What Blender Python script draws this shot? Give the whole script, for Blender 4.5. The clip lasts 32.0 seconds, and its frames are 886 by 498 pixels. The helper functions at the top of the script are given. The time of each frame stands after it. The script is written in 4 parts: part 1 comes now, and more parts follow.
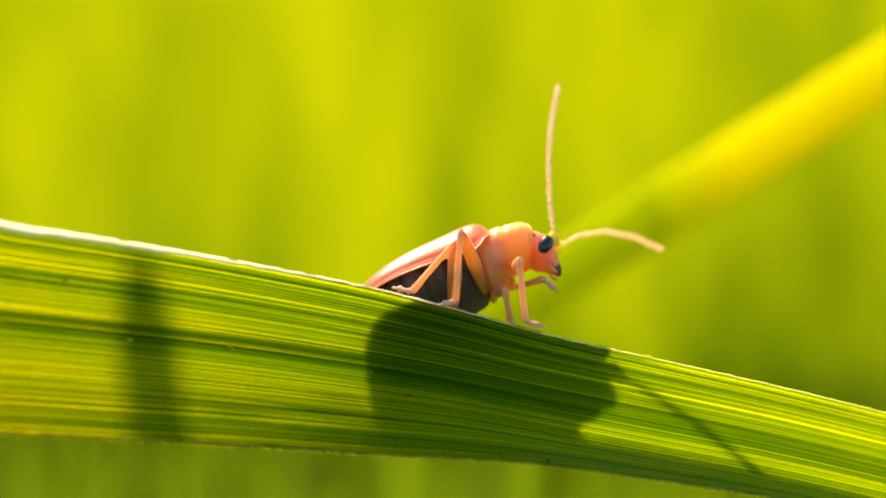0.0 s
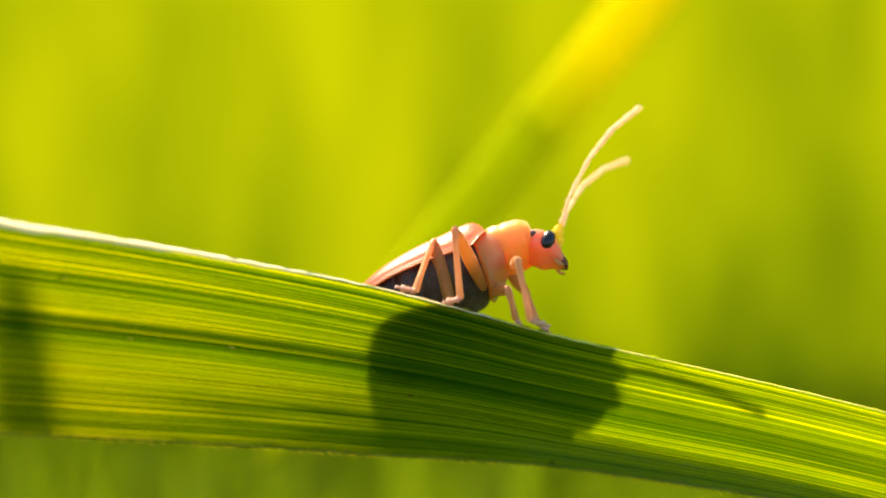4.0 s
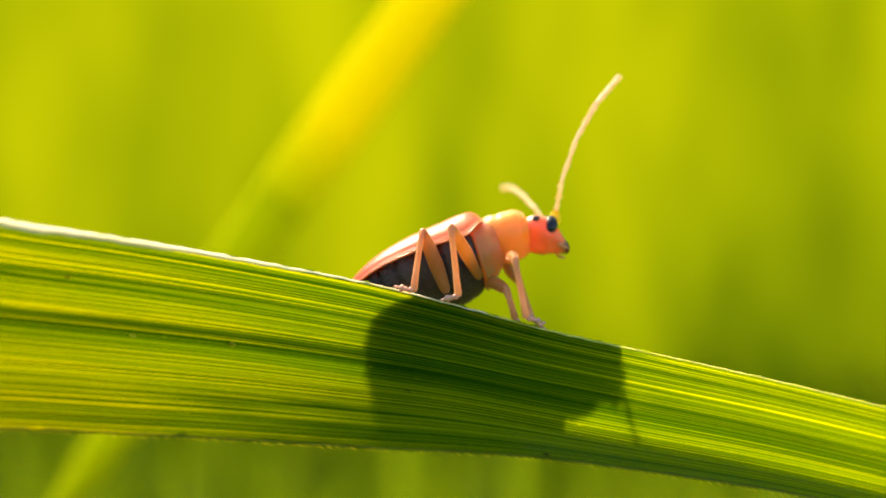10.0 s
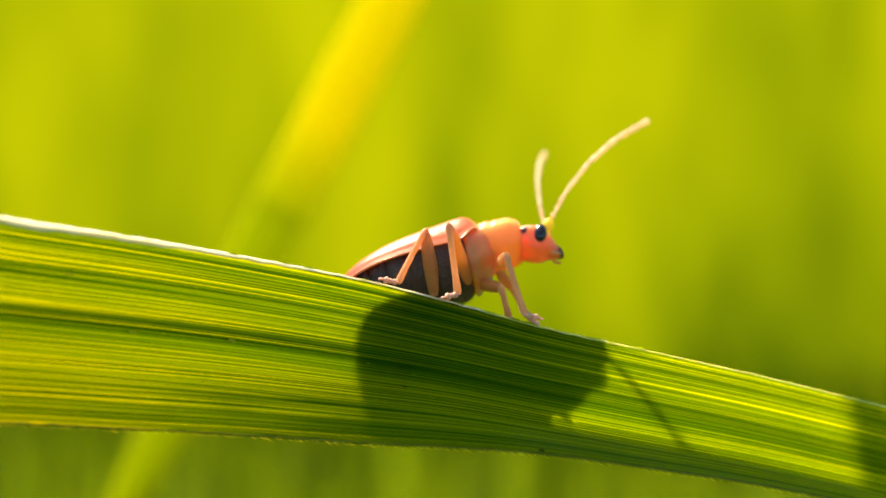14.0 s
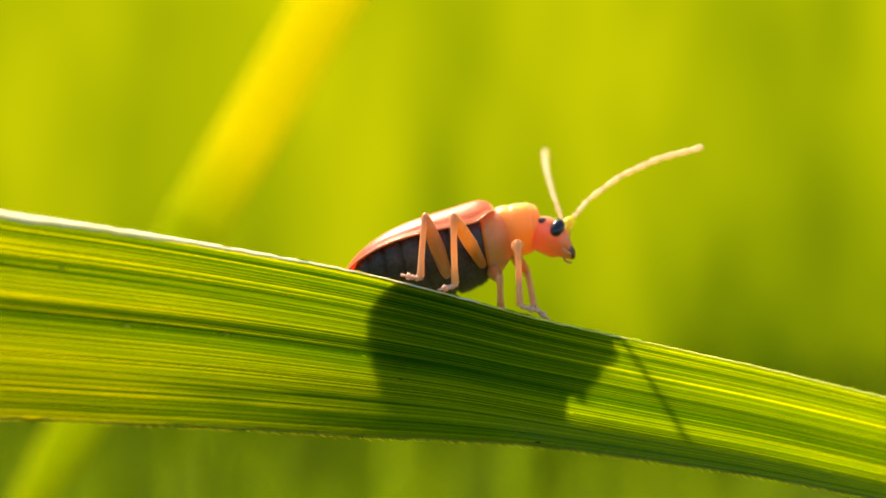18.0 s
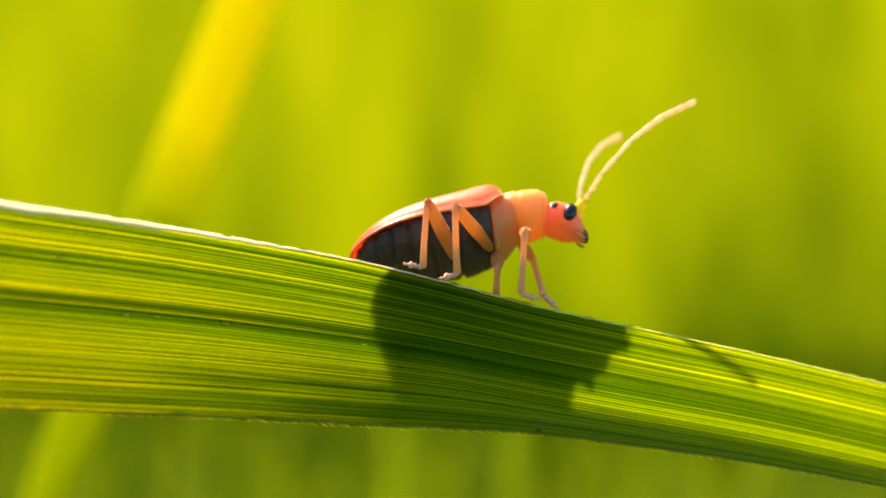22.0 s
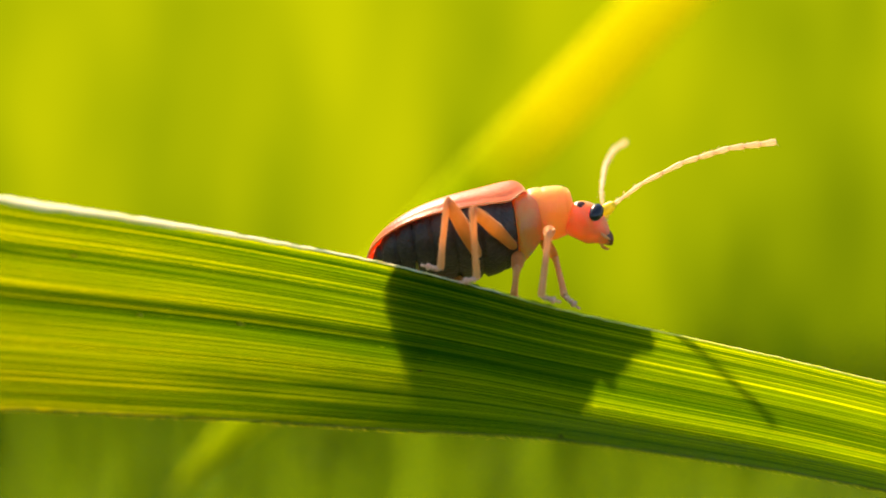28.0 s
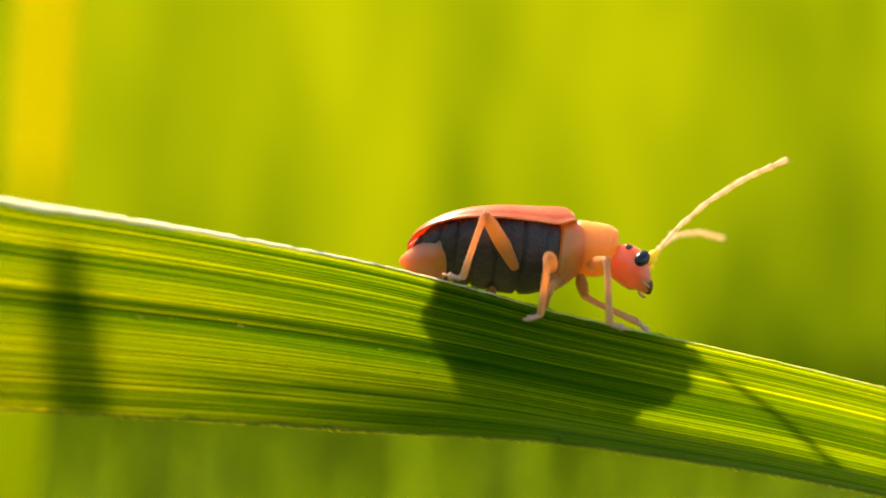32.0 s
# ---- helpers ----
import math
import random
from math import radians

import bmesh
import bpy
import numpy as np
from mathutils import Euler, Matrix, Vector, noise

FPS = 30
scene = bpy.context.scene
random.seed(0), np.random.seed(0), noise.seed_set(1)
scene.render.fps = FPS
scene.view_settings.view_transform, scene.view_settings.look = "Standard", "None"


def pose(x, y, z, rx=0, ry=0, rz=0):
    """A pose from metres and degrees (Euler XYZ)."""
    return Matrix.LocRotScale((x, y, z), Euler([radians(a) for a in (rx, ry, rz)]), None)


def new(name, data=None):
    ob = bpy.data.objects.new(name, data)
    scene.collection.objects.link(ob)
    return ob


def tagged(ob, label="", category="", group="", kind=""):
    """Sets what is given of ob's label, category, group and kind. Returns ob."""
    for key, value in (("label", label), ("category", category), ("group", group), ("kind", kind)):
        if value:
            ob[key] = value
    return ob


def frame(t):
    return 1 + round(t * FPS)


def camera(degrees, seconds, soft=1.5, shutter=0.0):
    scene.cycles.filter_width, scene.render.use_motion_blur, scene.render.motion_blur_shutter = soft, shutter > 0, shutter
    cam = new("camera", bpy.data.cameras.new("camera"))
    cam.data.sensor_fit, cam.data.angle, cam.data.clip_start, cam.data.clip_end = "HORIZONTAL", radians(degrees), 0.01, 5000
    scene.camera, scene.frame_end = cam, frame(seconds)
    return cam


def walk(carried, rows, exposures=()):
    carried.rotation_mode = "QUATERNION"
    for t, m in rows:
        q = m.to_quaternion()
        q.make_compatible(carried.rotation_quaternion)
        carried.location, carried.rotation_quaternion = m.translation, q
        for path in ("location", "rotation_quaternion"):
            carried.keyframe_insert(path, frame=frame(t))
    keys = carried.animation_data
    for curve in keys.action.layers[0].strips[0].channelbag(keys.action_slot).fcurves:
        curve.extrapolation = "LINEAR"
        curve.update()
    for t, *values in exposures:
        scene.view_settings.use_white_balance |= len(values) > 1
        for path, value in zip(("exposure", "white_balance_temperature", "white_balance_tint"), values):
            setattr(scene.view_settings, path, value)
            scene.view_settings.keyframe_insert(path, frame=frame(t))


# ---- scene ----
MM = 0.001
HEIGHT = 0.6                      # the leaf hangs this far above the soil


def world(x, y, z):
    """Millimetres about the beetle's perch to metres in the world."""
    return Vector((x * MM, y * MM, HEIGHT + z * MM))


# ---- camera ----
cam = camera(45.0, 32.0, soft=1.6)
cam.data.dof.use_dof = True
cam.data.dof.focus_distance = 0.0332
cam.data.dof.aperture_fstop = 27.0
# seconds, distance behind the leaf (mm), pitch, roll, yaw
CAMERA_ROWS = (
    (0, -32.434, 0.038, -0.12, 0.354), (0.5, -32.326, 0.061, -0.202, 0.421), (1, -32.248, 0.247, -0.358, 0.813), (1.5, -32.108, 0.308, -0.448, 0.809),
    (2, -31.98, 0.228, -0.394, 0.843), (2.5, -31.924, 0.101, -0.264, 0.784), (3, -31.922, -0.025, -0.171, 0.756), (3.5, -31.93, -0.069, -0.154, 0.662),
    (5.5, -32.763, 0.359, -0.42, 0.14), (6, -32.819, 0.472, -0.291, 0.042), (6.5, -32.884, 0.099, -0.103, 0.04), (7, -32.844, -0.038, 0.022, -0.126),
    (7.5, -32.747, 0.075, 0.022, -0.102), (8, -32.712, 0.191, -0.03, -0.062), (8.5, -32.803, 0.046, -0.039, 0.098), (9, -32.934, -0.016, 0.017, 0.003),
    (9.5, -32.94, -0.169, 0.069, 0.011), (10, -32.778, -0.161, 0.05, 0.284), (10.5, -32.6, -0.171, 0.008, 0.351), (11, -32.52, -0.189, -0.009, 0.467),
    (11.5, -32.574, -0.326, -0.04, 0.376), (12, -32.823, -0.353, -0.121, 0.32), (12.5, -33.175, -0.13, -0.206, -0.062), (13, -33.338, -0.123, -0.208, -0.151),
    (13.5, -33.276, -0.216, -0.137, 0.056), (14, -33.147, -0.264, -0.094, 0.137), (14.5, -33.036, -0.366, -0.078, 0.174), (16.5, -32.973, -0.487, -0.074, 0.043),
    (17, -32.939, -0.433, -0.099, 0.019), (17.5, -32.919, -0.533, -0.018, -0.021), (18, -32.947, -0.717, 0.168, -0.125), (18.5, -32.993, -0.941, 0.321, -0.166),
    (19, -33.028, -1.176, 0.337, -0.201), (19.5, -33.053, -0.893, 0.236, -0.113), (20, -33.124, -0.826, 0.15, -0.017), (20.5, -33.161, -0.831, 0.109, -0.165),
    (21, -33.058, -0.992, 0.134, 0.006), (21.5, -32.951, -1.145, 0.264, -0.078), (22, -32.921, -1.339, 0.381, -0.138), (22.5, -32.935, -1.351, 0.375, 0.013),
    (23, -32.989, -1.151, 0.257, 0.056), (23.5, -33.022, -1.061, 0.135, 0.1), (24, -32.996, -1.216, 0.089, 0.094), (24.5, -32.923, -1.277, 0.064, 0.134),
    (26.5, -32.152, -1.418, 0.052, 0.854), (27, -32.092, -1.416, 0.042, 0.936), (27.5, -32.069, -1.377, 0.044, 0.938), (28, -32.086, -1.344, 0.077, 0.977),
    (28.5, -32.074, -1.347, 0.079, 1.069), (29, -32.028, -1.326, 0.033, 1.08), (29.5, -32.001, -1.301, -0.001, 1.072), (30, -31.987, -1.244, -0.003, 1.149),
    (30.5, -31.996, -1.241, -0.01, 1.089), (31, -32.05, -1.196, -0.045, 1.044), (31.5, -32.139, -1.17, -0.103, 1.014), (32, -32.221, -1.178, -0.157, 0.908),
)
walk(cam, [(t, pose(0, y * MM, HEIGHT, 90 + pitch, roll, yaw)) for t, y, pitch, roll, yaw in CAMERA_ROWS],
     exposures=[(0, 1.42, 6500, 10), (3, 1.4, 6500, 10), (6, 1.37, 6500, 10), (9, 1.3, 6500, 10), (32, 1.3, 6500, 10)])

# ---- light ----
SUN = Vector((-0.40, 0.665, 1.0)).normalized()          # the way to the sun: behind the leaf, to the left
sun = new("sun", bpy.data.lights.new("sun", "SUN"))
sun.data.energy, sun.data.angle, sun.data.color = 6.4, radians(0.5), (1.0, 0.77, 0.52)
sun.matrix_world = Matrix.Translation((0, 0, 3)) @ SUN.to_track_quat("Z", "Y").to_matrix().to_4x4()
sky = bpy.data.worlds.new("sky")
sky.use_nodes = True
scene.world = sky
air = sky.node_tree.nodes.new("ShaderNodeTexSky")
air.sky_type, air.sun_disc = "NISHITA", False
air.sun_elevation = math.asin(SUN.z)
air.sun_rotation = math.atan2(SUN.x, SUN.y)
sky.node_tree.links.new(air.outputs[0], sky.node_tree.nodes["Background"].inputs[0])
sky.node_tree.nodes["Background"].inputs[1].default_value = 0.115


# ---- materials ----
class Nodes:
    """A small writer of node trees."""

    def __init__(self, name):
        self.mat = bpy.data.materials.new(name)
        self.mat.use_nodes = True
        self.tree = self.mat.node_tree
        self.tree.nodes.clear()
        self.out = self.tree.nodes.new("ShaderNodeOutputMaterial")

    def add(self, kind, inputs=()):
        node = self.tree.nodes.new(kind)
        if kind == "ShaderNodeMix":
            node.data_type = "RGBA"
        for key, value in dict(inputs).items():
            if isinstance(value, bpy.types.NodeSocket):
                self.tree.links.new(value, node.inputs[key])
            else:
                node.inputs[key].default_value = value
        return node

    def ramp(self, fac, stops):
        node = self.add("ShaderNodeValToRGB", {0: fac})
        while len(node.color_ramp.elements) < len(stops):
            node.color_ramp.elements.new(0.5)
        for el, (place, colour) in zip(node.color_ramp.elements, stops):
            el.position, el.color = place, (*colour, 1)
        return node.outputs[0]

    def noise(self, vector, scale, detail=3, rough=0.55):
        return self.add("ShaderNodeTexNoise", {"Vector": vector, "Scale": scale, "Detail": detail, "Roughness": rough}).outputs[0]

    def math(self, op, a, b=0.0):
        node = self.add("ShaderNodeMath", {0: a, 1: b})
        node.operation = op
        return node.outputs[0]

    def mix(self, fac, a, b):
        return self.add("ShaderNodeMix", {0: fac, 6: a, 7: b}).outputs[2]

    def multiply(self, a, b):
        node = self.add("ShaderNodeMix", {0: 1.0, 6: a, 7: b})
        node.blend_type = "MULTIPLY"
        return node.outputs[2]

    def bump(self, height, strength, depth):
        return self.add("ShaderNodeBump", {"Height": height, "Strength": strength, "Distance": depth}).outputs[0]

    def end(self, shader):
        self.tree.links.new(shader, self.out.inputs[0])
        return self.mat


def rgb(r, g, b):
    return (r, g, b, 1)


def leaf_material(name, dark, mid, light, fine=1.0, through_share=0.7, gloss=0.04, rough=0.4, fade=None, plain=False):
    """A grass blade: UV runs along (u) and across (v). Parallel veins, light let through."""
    n = Nodes(name)
    uv = n.add("ShaderNodeUVMap").outputs[0]
    def stretched(along_u, across_v, detail=2):
        return n.noise(n.add("ShaderNodeMapping", {"Vector": uv, "Scale": (along_u * fine, across_v, 1)}).outputs[0], 1, detail)
    broad, wide, thin, hair = stretched(2.2, 4.0), stretched(1.3, 10.0), stretched(0.9, 165.0, 0), stretched(1.4, 250.0, 0)
    ribs, cloud = stretched(0.5, 9.0, 0), stretched(22.0, 7.0, 2)
    tone = n.math("ADD", n.math("MULTIPLY", broad, 0.50), n.math("MULTIPLY", wide, 0.20))
    tone = n.math("ADD", tone, n.math("MULTIPLY", cloud, 0.30))
    colour = n.ramp(tone, [(0.25, dark), (0.50, mid), (0.75, light)])
    # a few strong dark ribs, then fine veins and the lighter gaps between them, and the thick midrib
    rib = n.ramp(ribs, [(0.46, (1.0, 1.0, 1.0)), (0.49, (0.55, 0.66, 0.6)), (0.50, (0.48, 0.60, 0.5)), (0.51, (1.1, 1.06, 1.0)), (0.53, (1.0, 1.0, 1.0))])
    vein = n.ramp(thin, [(0.32, (0.38, 0.54, 0.5)), (0.44, (0.92, 0.95, 0.95)), (0.55, (1.05, 1.03, 1.0)), (0.66, (1.45, 1.3, 1.1))])
    fibre = n.ramp(hair, [(0.36, (0.50, 0.64, 0.6)), (0.5, (1.0, 1.0, 1.0)), (0.64, (1.45, 1.32, 1.1))])
    threads = n.ramp(stretched(0.6, 108.0, 0), [(0.36, (0.36, 0.50, 0.42)), (0.46, (0.90, 0.94, 0.95)), (0.55, (1.05, 1.03, 1.0)), (0.64, (1.4, 1.28, 1.1))])
    gold = n.ramp(stretched(0.3, 38.0, 0), [(0.43, (1.0, 1.0, 1.0)), (0.50, (1.22, 1.15, 1.05)), (0.57, (1.0, 1.0, 1.0))])
    middle = n.ramp(n.add("ShaderNodeSeparateXYZ", {0: uv}).outputs[1], [(0.42, (1, 1, 1)), (0.48, (0.55, 0.66, 0.6)), (0.56, (0.62, 0.72, 0.6)), (0.64, (1, 1, 1))])
    if not plain:     # the veins fade and the tone changes from the stalk to the tip
        u = n.math("MULTIPLY", n.add("ShaderNodeSeparateXYZ", {0: uv}).outputs[0], 0.25)
        lines = n.multiply(n.multiply(vein, gold), n.multiply(fibre, threads))
        lines = n.mix(n.ramp(u, [(0.54, (0, 0, 0)), (0.64, (0.42, 0.42, 0.42))]), lines, rgb(0.82, 0.88, 0.8))
        colour = n.multiply(n.multiply(colour, lines), n.multiply(rib, middle))
        colour = n.multiply(colour, n.ramp(u, [(0.40, (1.10, 0.96, 1.0)), (0.54, (0.94, 1.0, 1.0)), (0.66, (1.38, 1.32, 1.0))]))
    if fade:          # another tone towards the start of u
        u = n.add("ShaderNodeSeparateXYZ", {0: uv}).outputs[0]
        colour = n.mix(n.ramp(u, [(0.0, (0, 0, 0)), (0.55, (1, 1, 1))]), rgb(*fade), colour)
    fleck = n.noise(n.add("ShaderNodeMapping", {"Vector": uv, "Scale": (70 * fine, 40, 1)}).outputs[0], 1, 1)
    colour = n.mix(n.ramp(fleck, [(0.77, (0, 0, 0)), (0.81, (1, 1, 1))]), colour, rgb(*[min(1, x * 1.25) for x in light]))
    normal = n.bump(n.math("ADD", thin, n.math("MULTIPLY", hair, 0.5)), 0.5, 0.00006)
    diffuse = n.add("ShaderNodeBsdfDiffuse", {"Color": n.mix(0.9, colour, rgb(0.012, 0.15, 0.004)), "Normal": normal})
    clear = n.add("ShaderNodeBsdfTranslucent", {"Color": colour, "Normal": normal})
    body = n.add("ShaderNodeMixShader", {0: through_share, 1: diffuse.outputs[0], 2: clear.outputs[0]})
    wax = n.add("ShaderNodeBsdfGlossy", {"Color": rgb(1, 1, 1), "Roughness": rough, "Normal": normal})
    edge = n.add("ShaderNodeFresnel", {"IOR": 1.35})
    skin = n.add("ShaderNodeMixShader", {0: n.math("MULTIPLY", edge.outputs[0], gloss), 1: body.outputs[0], 2: wax.outputs[0]})
    return n.end(skin.outputs[0])


def shell_material(name, low, high, rough=0.28, glow=0.35, grain=1500.0, relief=0.35, depth=0.000014, subsurface=0.0, shine=0.5, coat=0.0, gleam=0.16, reach=0.0022, bleed=(1.0, 0.40, 0.08), fuzz=0.8):
    """Beetle's skin: two tones, fine pits, some light let through."""
    n = Nodes(name)
    place = n.add("ShaderNodeTexCoord").outputs["Object"]
    big, small = n.noise(place, 600.0, 3), n.noise(place, grain * 4, 2)
    tone = n.ramp(n.math("ADD", n.math("MULTIPLY", big, 0.75), n.math("MULTIPLY", small, 0.25)), [(0.35, low), (0.65, high)])
    pits = n.add("ShaderNodeTexVoronoi", {"Vector": place, "Scale": grain * 6}).outputs[0]
    normal = n.bump(n.math("ADD", pits, n.math("MULTIPLY", small, 0.5)), relief, depth)
    main = n.add("ShaderNodeBsdfPrincipled", {"Base Color": tone, "Roughness": rough, "Normal": normal, "IOR": 1.5, "Specular IOR Level": shine})
    main.inputs["Coat Weight"].default_value, main.inputs["Coat Roughness"].default_value = coat, gleam
    main.inputs["Sheen Weight"].default_value, main.inputs["Sheen Roughness"].default_value = fuzz, 0.25
    main.inputs["Sheen Tint"].default_value = rgb(1.0, 0.86, 0.66)
    if subsurface:
        main.inputs["Subsurface Weight"].default_value = subsurface
        main.inputs["Subsurface Radius"].default_value = bleed
        main.inputs["Subsurface Scale"].default_value = reach
    if not glow:
        return n.end(main.outputs[0])
    clear = n.add("ShaderNodeBsdfTranslucent", {"Color": tone})
    return n.end(n.add("ShaderNodeMixShader", {0: glow, 1: main.outputs[0], 2: clear.outputs[0]}).outputs[0])


LEAF = leaf_material("leaf", (0.385, 0.49, 0.002), (0.46, 0.535, 0.003), (0.535, 0.585, 0.006), through_share=0.84, gloss=0.012)
BLADE = leaf_material("blade", (0.044, 0.092, 0.002), (0.098, 0.155, 0.003), (0.19, 0.225, 0.004), fine=6.0, gloss=0.04, rough=0.6)
YELLOWED = leaf_material("yellowed_blade", (0.50, 0.485, 0.003), (0.54, 0.515, 0.004), (0.58, 0.545, 0.004), fine=0.3, through_share=0.9, gloss=0.05, rough=0.7, fade=(0.36, 0.42, 0.003), plain=True)
# hanging tip: greener, with its weaker light painted in as a dimmer tone
DIM_TIP = leaf_material("dim_green_tip", (0.31, 0.375, 0.003), (0.34, 0.405, 0.003), (0.37, 0.435, 0.003), fine=0.3, through_share=0.9, gloss=0.05, rough=0.7, plain=True)
EDGE_GREEN = shell_material("leaf_edge", (0.55, 0.60, 0.06), (0.76, 0.79, 0.16), rough=0.8, glow=0.35, grain=400.0, shine=0.15, subsurface=1.0, reach=0.0004, bleed=(1.0, 0.9, 0.4), fuzz=0.0)
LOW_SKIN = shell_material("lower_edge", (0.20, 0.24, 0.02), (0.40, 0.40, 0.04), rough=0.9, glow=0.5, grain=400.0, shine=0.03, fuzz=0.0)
# cream tone: the sun's white rim along the upper edge is put into the colour
MARGIN = shell_material("leaf_margin", (0.74, 0.62, 0.24), (0.88, 0.78, 0.40), rough=0.8, glow=0.3, grain=400.0, shine=0.2, subsurface=1.0, reach=0.0004, bleed=(1.0, 0.9, 0.7), fuzz=0.2)
ELYTRA = shell_material("elytra", (0.88, 0.15, 0.035), (0.95, 0.25, 0.055), rough=0.42, glow=0.42, shine=0.6, relief=0.5, coat=0.55, gleam=0.26, fuzz=0.5)
RIM = shell_material("elytra_rim", (0.80, 0.30, 0.10), (0.9, 0.42, 0.16), rough=0.25, glow=0.3)
ORANGE = shell_material("orange_skin", (0.97, 0.41, 0.07), (0.99, 0.53, 0.11), rough=0.42, glow=0.3, subsurface=1.0)
SALMON = shell_material("salmon_skin", (0.95, 0.24, 0.07), (0.97, 0.33, 0.11), rough=0.40, glow=0.28, subsurface=1.0, coat=0.7, gleam=0.3)
RED_SKIN = shell_material("red_skin", (0.97, 0.27, 0.075), (0.98, 0.37, 0.11), rough=0.38, glow=0.28, subsurface=1.0, reach=0.0045, fuzz=0.3)
BLACK = shell_material("black_skin", (0.026, 0.017, 0.013), (0.085, 0.056, 0.043), rough=0.5, shine=0.3, glow=0.0, relief=1.0, depth=0.00003, fuzz=0.05)
EYE = shell_material("eye_black", (0.004, 0.004, 0.005), (0.012, 0.011, 0.012), rough=0.26, glow=0.0, grain=3500.0, relief=0.15, fuzz=0.0)
SPOT = shell_material("dark_spot", (0.03, 0.008, 0.004), (0.06, 0.014, 0.006), rough=0.3, glow=0.0, fuzz=0.0)
JAW = shell_material("brown_jaw", (0.08, 0.018, 0.006), (0.22, 0.05, 0.012), rough=0.3, glow=0.0, fuzz=0.0)
FLECK = shell_material("yellow_fleck", (0.75, 0.68, 0.05), (0.9, 0.82, 0.1), rough=0.7, glow=0.85, grain=400.0, shine=0.1, fuzz=0.0)
SPECK = shell_material("brown_speck", (0.10, 0.07, 0.01), (0.20, 0.14, 0.02), rough=0.9, glow=0.3, shine=0.05, fuzz=0.0)
LEG = shell_material("leg_skin", (0.92, 0.47, 0.18), (0.96, 0.61, 0.29), rough=0.35, glow=0.55)
FOOT = shell_material("foot_skin", (0.86, 0.44, 0.28), (0.92, 0.58, 0.40), rough=0.5, glow=0.3)
FEELER = shell_material("feeler_skin", (0.98, 0.72, 0.40), (1.0, 0.84, 0.60), rough=0.4, glow=0.6)
THIGH = shell_material("thigh_skin", (0.64, 0.30, 0.07), (0.77, 0.42, 0.14), rough=0.35, glow=0.6)
SOCKET = shell_material("feeler_base", (0.85, 0.72, 0.02), (0.95, 0.88, 0.06), rough=0.35, glow=0.5)


def soil_material():
    n = Nodes("soil")
    place = n.add("ShaderNodeTexCoord").outputs["Object"]
    s = n.math("ADD", n.math("MULTIPLY", n.noise(place, 3.0, 4), 0.6), n.math("MULTIPLY", n.noise(place, 60.0, 4), 0.4))
    colour = n.ramp(s, [(0.35, (0.05, 0.075, 0.012)), (0.55, (0.10, 0.14, 0.02)), (0.7, (0.16, 0.19, 0.03))])
    main = n.add("ShaderNodeBsdfPrincipled", {"Base Color": colour, "Roughness": 0.8, "Normal": n.bump(s, 0.6, 0.02)})
    return n.end(main.outputs[0])


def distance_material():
    """Far rice on a glowing sheet; sunlight painted in, lighter upward and sunward."""
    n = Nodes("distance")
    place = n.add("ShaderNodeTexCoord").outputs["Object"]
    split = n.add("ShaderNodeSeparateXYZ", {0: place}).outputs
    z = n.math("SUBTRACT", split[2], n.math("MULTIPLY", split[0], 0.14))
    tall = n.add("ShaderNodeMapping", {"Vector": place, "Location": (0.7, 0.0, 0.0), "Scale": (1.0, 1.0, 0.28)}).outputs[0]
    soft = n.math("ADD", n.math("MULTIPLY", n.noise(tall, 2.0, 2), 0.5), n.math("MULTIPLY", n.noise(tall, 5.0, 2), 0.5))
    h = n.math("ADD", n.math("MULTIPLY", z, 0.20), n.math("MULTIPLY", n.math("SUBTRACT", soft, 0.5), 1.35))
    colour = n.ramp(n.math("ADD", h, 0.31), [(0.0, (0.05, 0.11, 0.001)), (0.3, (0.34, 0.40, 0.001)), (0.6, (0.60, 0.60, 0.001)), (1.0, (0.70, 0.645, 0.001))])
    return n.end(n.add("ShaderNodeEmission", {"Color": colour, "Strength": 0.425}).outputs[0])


# ---- mesh helpers ----
def mesh_object(name, verts, faces, material, parent=None, label="", uv=None, smooth=True):
    me = bpy.data.meshes.new(name)
    me.from_pydata([tuple(v) for v in verts], [], faces)
    if uv is not None:
        layer = me.uv_layers.new(name="UVMap")
        idx = np.empty(len(me.loops), dtype=np.int32)
        me.loops.foreach_get("vertex_index", idx)
        layer.data.foreach_set("uv", np.asarray(uv, dtype=np.float32)[idx].ravel())
    me.polygons.foreach_set("use_smooth", [smooth] * len(me.polygons))
    me.materials.append(material)
    me.update()
    ob = new(name, me)
    if parent is not None:
        ob.parent = parent
    return tagged(ob, label) if label else ob


def grid_faces(rows, cols, start=0, wrap=False):
    out = []
    for i in range(rows - 1):
        for j in range(cols - (0 if wrap else 1)):
            k = (j + 1) % cols
            out.append((start + i * cols + j, start + (i + 1) * cols + j, start + (i + 1) * cols + k, start + i * cols + k))
    return out


